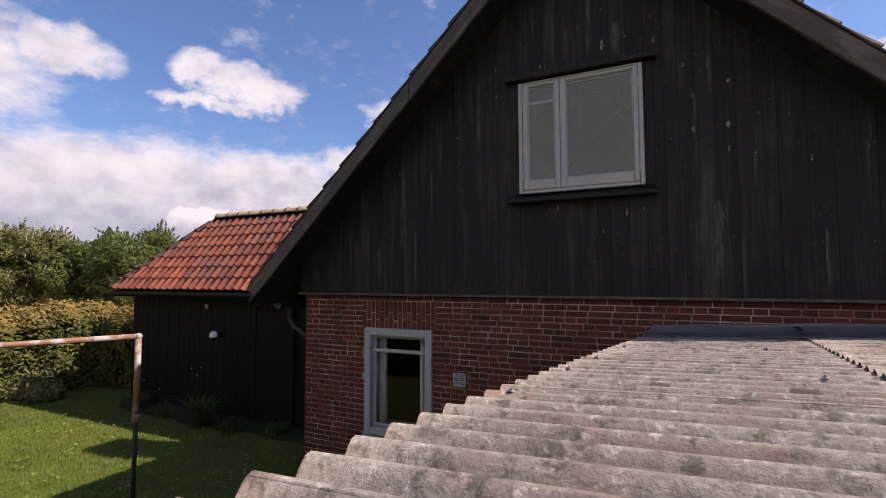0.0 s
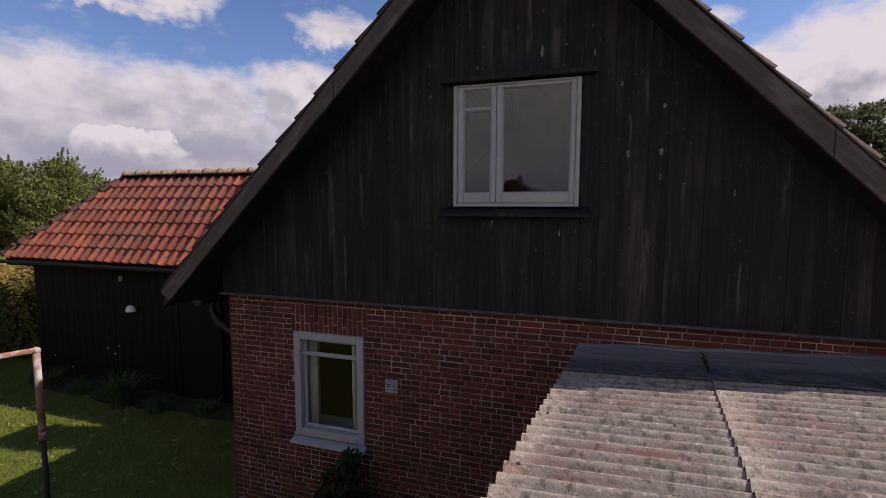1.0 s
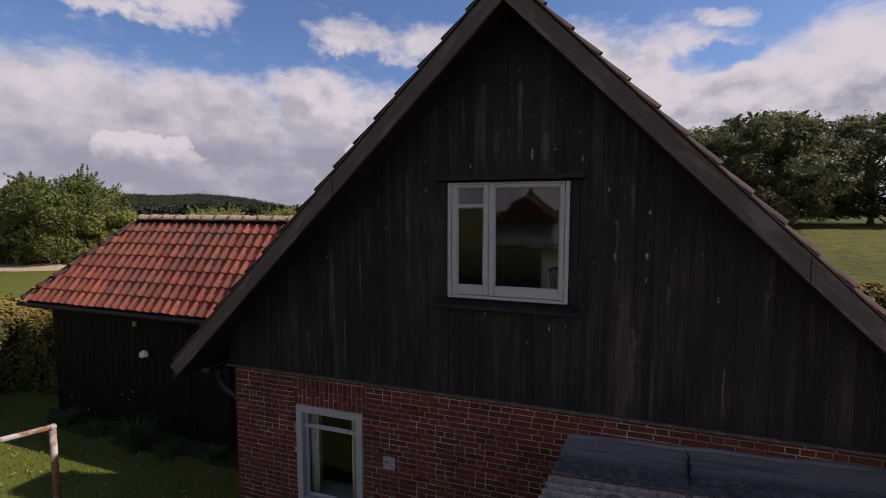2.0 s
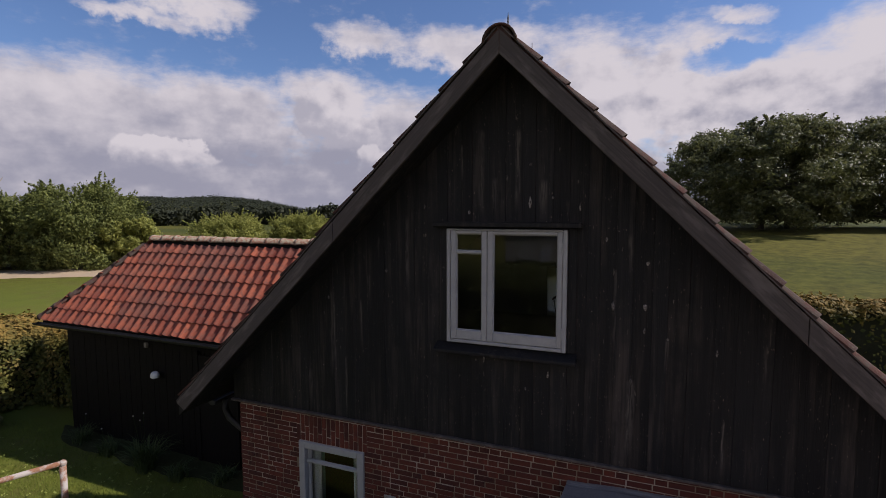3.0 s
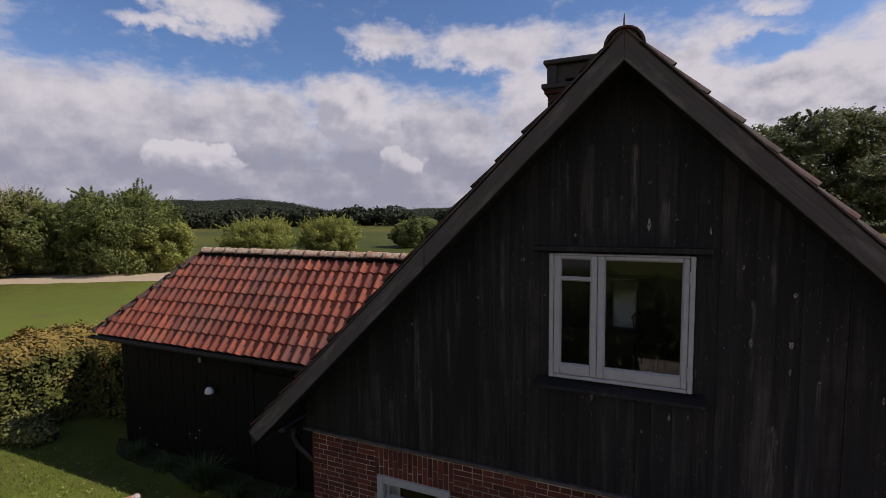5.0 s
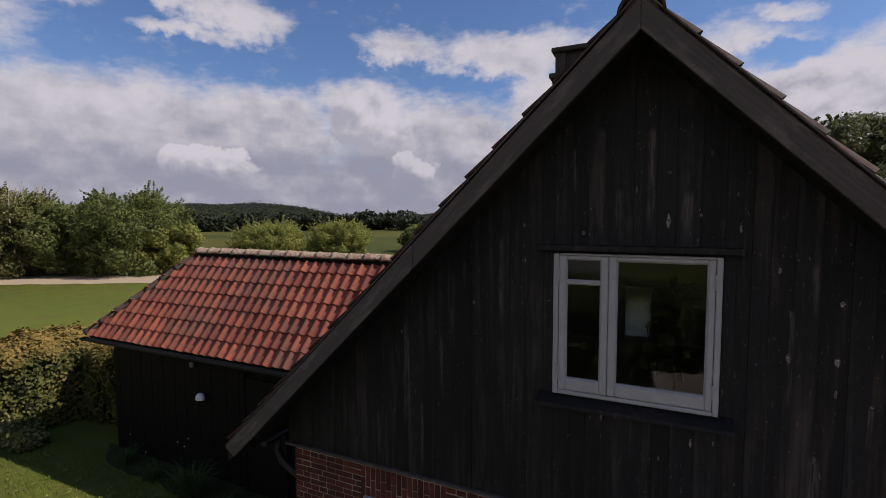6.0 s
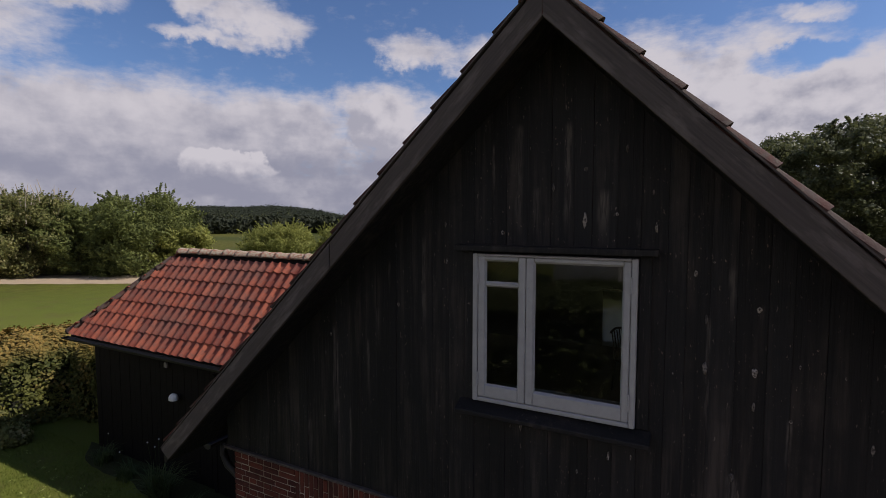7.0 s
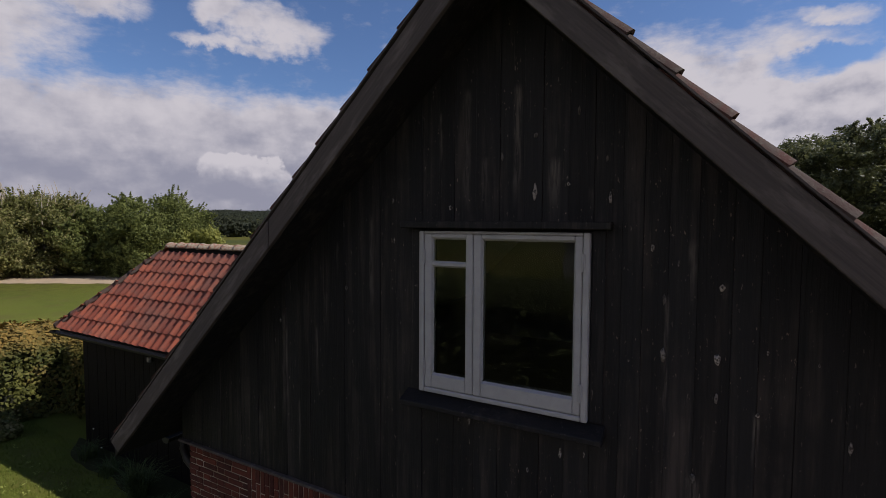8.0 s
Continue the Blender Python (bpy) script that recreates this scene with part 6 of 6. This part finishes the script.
# house beyond the lawn behind the camera, mirrored in the attic window
def make_neighbour():
    nb = thing("farmhouse", "low white farmhouse with a red roof across the lawn", "house", -4.2, -31.0, 0)
    part("wall", boxed(-2.0, 2.0, -2.5, 2.5, 0, 3.4), PLASTER, nb)
    bm = bmesh.new()
    prism(bm, [(-2.3, 3.3), (2.3, 3.3), (0.0, 5.2)], -2.8, 2.8)
    part("roof", bm, OLDTILE, nb, "dark red-brown tiled gable roof")
    part("chimney", boxed(-0.2, 0.2, -0.2, 0.2, 4.7, 5.6, 0.01), BRICKS, nb)
    for wx in (-1.1, 0.5):
        part("window", boxed(wx, wx + 0.7, 2.49, 2.53, 1.0, 2.1, 0.01), PAINT, nb)


make_neighbour()
leafy("garden_shrub", "broad dark garden shrub on the lawn, mirrored in the lower window", "shrub", -6.4, -7.2,
      [(-1.6, 0, 0.6, 0.8), (-0.6, 0.2, 1.0, 0.9), (0.5, 0.0, 0.9, 0.9), (1.5, 0.2, 0.6, 0.8), (-1.1, 0.1, 1.5, 0.7), (0.2, 0.1, 1.8, 0.7), (1.1, 0.0, 1.4, 0.6)], 9000, 0.12, DARK_LEAF, 75)
# Unseen hedge added so the attic pane mirrors dark green, not bright lawn.
make_hedge("hedge", "added unseen hedge that keeps the attic window's reflection dark green", (-26.0, -8.6), (22.0, -10.4), 2.2, 2.9, 43, 60000, 0.10, MIRRORED_LEAF)


# ---- gable boarding: every board a piece of its own ----
def make_boards():
    rng = random.Random(17)
    x = WALL_L - 0.03
    n = 0
    while x < WALL_R + 0.02:
        w = rng.choice((0.10, 0.12, 0.14, 0.155, 0.175)) + rng.uniform(-0.012, 0.012)
        for edge in (UW[0] - 0.006, UW[1] + 0.006):
            if x < edge - 0.02 and x + w > edge - 0.05:
                w = edge - x
        a, b = x, min(x + w, WALL_R + 0.03)
        y0, y1 = (0.0 + rng.uniform(0, 0.002), 0.030) if n % 2 else (0.003 + rng.uniform(0, 0.003), 0.044)
        a2, b2 = (a, b) if n % 2 else (a + 0.0008, b - 0.0008)
        spans = [(BRICK_TOP - 0.02 - rng.uniform(0, 0.008), None)]
        if b2 > UW[0] + 0.01 and a2 < UW[1] - 0.01:
            spans = [(spans[0][0], UW[2] - 0.03), (UW[3] + 0.03, None)]
        for z0, z1 in spans:
            bm = bmesh.new()
            top = lambda q: (rake(q) + 0.03) if z1 is None else z1  # noqa: E731
            if top(a2) > z0 + 0.05 and top(b2) > z0 + 0.05:
                outline = [(a2, z0), (b2, z0), (b2, top(b2)), (a2, top(a2))]
                if z1 is None and a2 < MID < b2:
                    outline.insert(3, (MID, rake(MID) + 0.03))
                prism(bm, outline, y0, y1)
                bmesh.ops.bevel(bm, geom=[e for e in bm.edges if abs(e.verts[0].co.x - e.verts[1].co.x) < 1e-5 and abs(e.verts[0].co.y - e.verts[1].co.y) < 1e-5], offset=0.0012, segments=1, affect="EDGES")
                part("board", bm, TAR, WALL_GABLE)
        x += w
        n += 1
    drip = bmesh.new()
    box(drip, WALL_L - 0.05, WALL_R + 0.05, -0.03, 0.06, BRICK_TOP - 0.035, BRICK_TOP - 0.012, 0.004)
    part("drip_board", drip, BARGE, WALL_GABLE, "narrow weathered drip board along the foot of the boarding")
    # bare knots where the tar has worn off
    spots = [(1.69, 4.09, 3), (1.44, 4.01, 2), (1.44, 3.73, 3), (1.68, 3.74, 3), (1.85, 3.50, 2), (2.19, 3.42, 2), (1.38, 4.27, 2), (1.19, 3.97, 1), (1.47, 4.34, 1), (1.68, 3.55, 2), (1.88, 3.80, 1),
             (2.07, 3.77, 1), (0.76, 4.89, 3), (0.76, 4.57, 3), (0.56, 4.78, 2), (0.22, 4.49, 2), (0.95, 4.61, 2), (1.17, 4.53, 2), (1.00, 5.00, 2), (-0.21, 4.54, 2), (-0.61, 3.93, 3), (-0.20, 4.28, 1),
             (-0.63, 4.38, 1), (-1.27, 3.63, 2), (-1.35, 2.92, 1), (0.93, 3.10, 2), (1.06, 3.12, 1), (0.74, 2.95, 2), (1.28, 3.68, 1), (1.50, 4.20, 1), (-1.33, 3.47, 1), (1.59, 3.13, 3), (0.29, 3.16, 2), (0.36, 3.17, 2)]
    for i, (x, z, k) in enumerate(spots):
        bm = bmesh.new()
        bmesh.ops.create_icosphere(bm, subdivisions=2, radius=1.0)
        s = (0.0065, 0.0105, 0.0165)[k - 1]
        for v in bm.verts:
            j = 1 + 0.9 * noise.noise(v.co * 2.3 + Vector((i * 3.1, 0, 0)))
            v.co = Vector((v.co.x * s * 0.72 * j, v.co.y * 0.0030, v.co.z * s * (1.0 + 0.5 * ((i * 7) % 4)) * j))
        ob = part("knot", bm, KNOT, WALL_GABLE, "pale bare wood knot", smooth=True)
        ob.location = (x, 0.0, z)


make_boards()


# ---- brick facing: the courses by the lower window as single bricks, the rest joined ----
def brick_mesh(length, height, depth=0.06, bevel=0.004):
    bm = boxed(0, length, 0, depth, 0, height, bevel)
    me = mesh_of(bm, "brick")
    me.materials.append(BRICK)
    return me


LONG, HEAD, HIGH = 0.187, 0.089, 0.0452


def make_bricks():
    rng = random.Random(23)
    long_brick, head_brick = brick_mesh(LONG, HIGH), brick_mesh(HEAD, HIGH)
    course, joint = 0.0551, 0.0102
    singles, rest_v, rest_f = 0, [], []

    def block(x0, x1, y0, z0, z1, y1):
        k = len(rest_v)
        e = 0.004
        for y, i in ((y0 + e, 0.0), (y0, e), (y1, 0.0)):
            rest_v.extend([(x0 + i, y, z0 + i), (x1 - i, y, z0 + i), (x1 - i, y, z1 - i), (x0 + i, y, z1 - i)])
        rest_f.append((k + 4, k + 5, k + 6, k + 7))
        for a, b in ((4, 0), (0, 8)):
            for i in range(4):
                j = (i + 1) % 4
                rest_f.append((k + a + i, k + b + i, k + b + j, k + a + j))

    def lay(x0, x1, z, height=HIGH):
        nonlocal singles
        y = BRICK_Y + rng.uniform(-0.003, 0.003)
        near = -2.6 < x0 < -0.1 and z > 1.2
        if x1 - x0 < 0.03:
            return
        if near and singles < 300:
            me = long_brick if x1 - x0 > 0.125 else head_brick
            ob = new("brick", me)
            ob.location = (x0, y, z + rng.uniform(-0.0025, 0.0025))
            ob.rotation_euler = (0, radians(rng.uniform(-0.6, 0.6)), 0)
            ob.scale = ((x1 - x0) / (LONG if me is long_brick else HEAD), 1, height / HIGH)
            ob.parent = WALL_SOUTH
            singles += 1
        else:
            block(x0, x1, y, z, z + height, y + 0.05)

    n = 44
    for r in range(n, -1, -1):
        z = 0.01 + r * course
        if z + HIGH > BRICK_TOP:
            continue
        spans = [(WALL_L, WALL_R)]
        if z + HIGH > LW[2] - 0.045 and z < LW[3] + 0.0:
            spans = [(WALL_L, LW[0] - 0.004), (LW[1] + 0.004, WALL_R)]
        elif LW[3] <= z and z < LW[3] + 0.25:
            spans = [(WALL_L, LW[0] - 0.036), (LW[1] + 0.036, WALL_R)]
        for a, b in spans:
            x = a
            k = r % 4
            if abs(a - WALL_L) < 0.01 and k in (1, 3):
                lay(x, x + HEAD, z)
                x += HEAD + joint
            elif k == 2:
                lay(x, x + 0.138, z)
                x += 0.138 + joint
            mode = r % 2
            while x < b - 0.02:
                w = HEAD if (mode and rng.random() < 0.8) or rng.random() < 0.12 else LONG
                w = min(w + rng.uniform(-0.004, 0.004), b - x)
                if b - x - w < 0.035:
                    w = b - x
                w = min(w, 0.225)
                lay(x, x + w, z)
                x += w + joint
    # upright bricks over the window, broken bond in two heights
    x = LW[0] - 0.032
    step = (LW[1] - LW[0] + 0.064 + 0.009) / 16
    for i in range(16):
        w = step - 0.009
        z0 = LW[3] + 0.006
        z1 = 0.01 + math.ceil((LW[3] + 0.25 - 0.01) / course) * course - 0.0099
        cut = z0 + (0.095 if i % 2 else 0.165) + rng.uniform(-0.015, 0.015)
        for a, b in ((z0, cut - 0.011), (cut, z1)):
            bm = boxed(0, w, 0, 0.06, 0, b - a, 0.003)
            ob = part("soldier_brick", bm, BRICK, WALL_SOUTH)
            ob.location = (x, BRICK_Y + rng.uniform(-0.003, 0.003), a)
        x += step
    field = part("brick_field", joined("brick_field", rest_v, rest_f), BRICKS, WALL_SOUTH)
    field["kind"] = "stuff"


make_bricks()


# ---- from plan units to metres ----
def to_metres(unit):
    """The plan above is drawn in units of 1.21 m, set by the 66.7 mm brick courses; meshes and places are brought to metres here."""
    grow = Matrix.Scale(unit, 4)
    for me in bpy.data.meshes:
        me.transform(grow)
    for ob in scene.objects:
        if ob is cam or ob is sun:
            continue
        ob.location = ob.location * unit
        inv = ob.matrix_parent_inverse.copy()
        inv.translation = inv.translation * unit
        ob.matrix_parent_inverse = inv


to_metres(1.21)
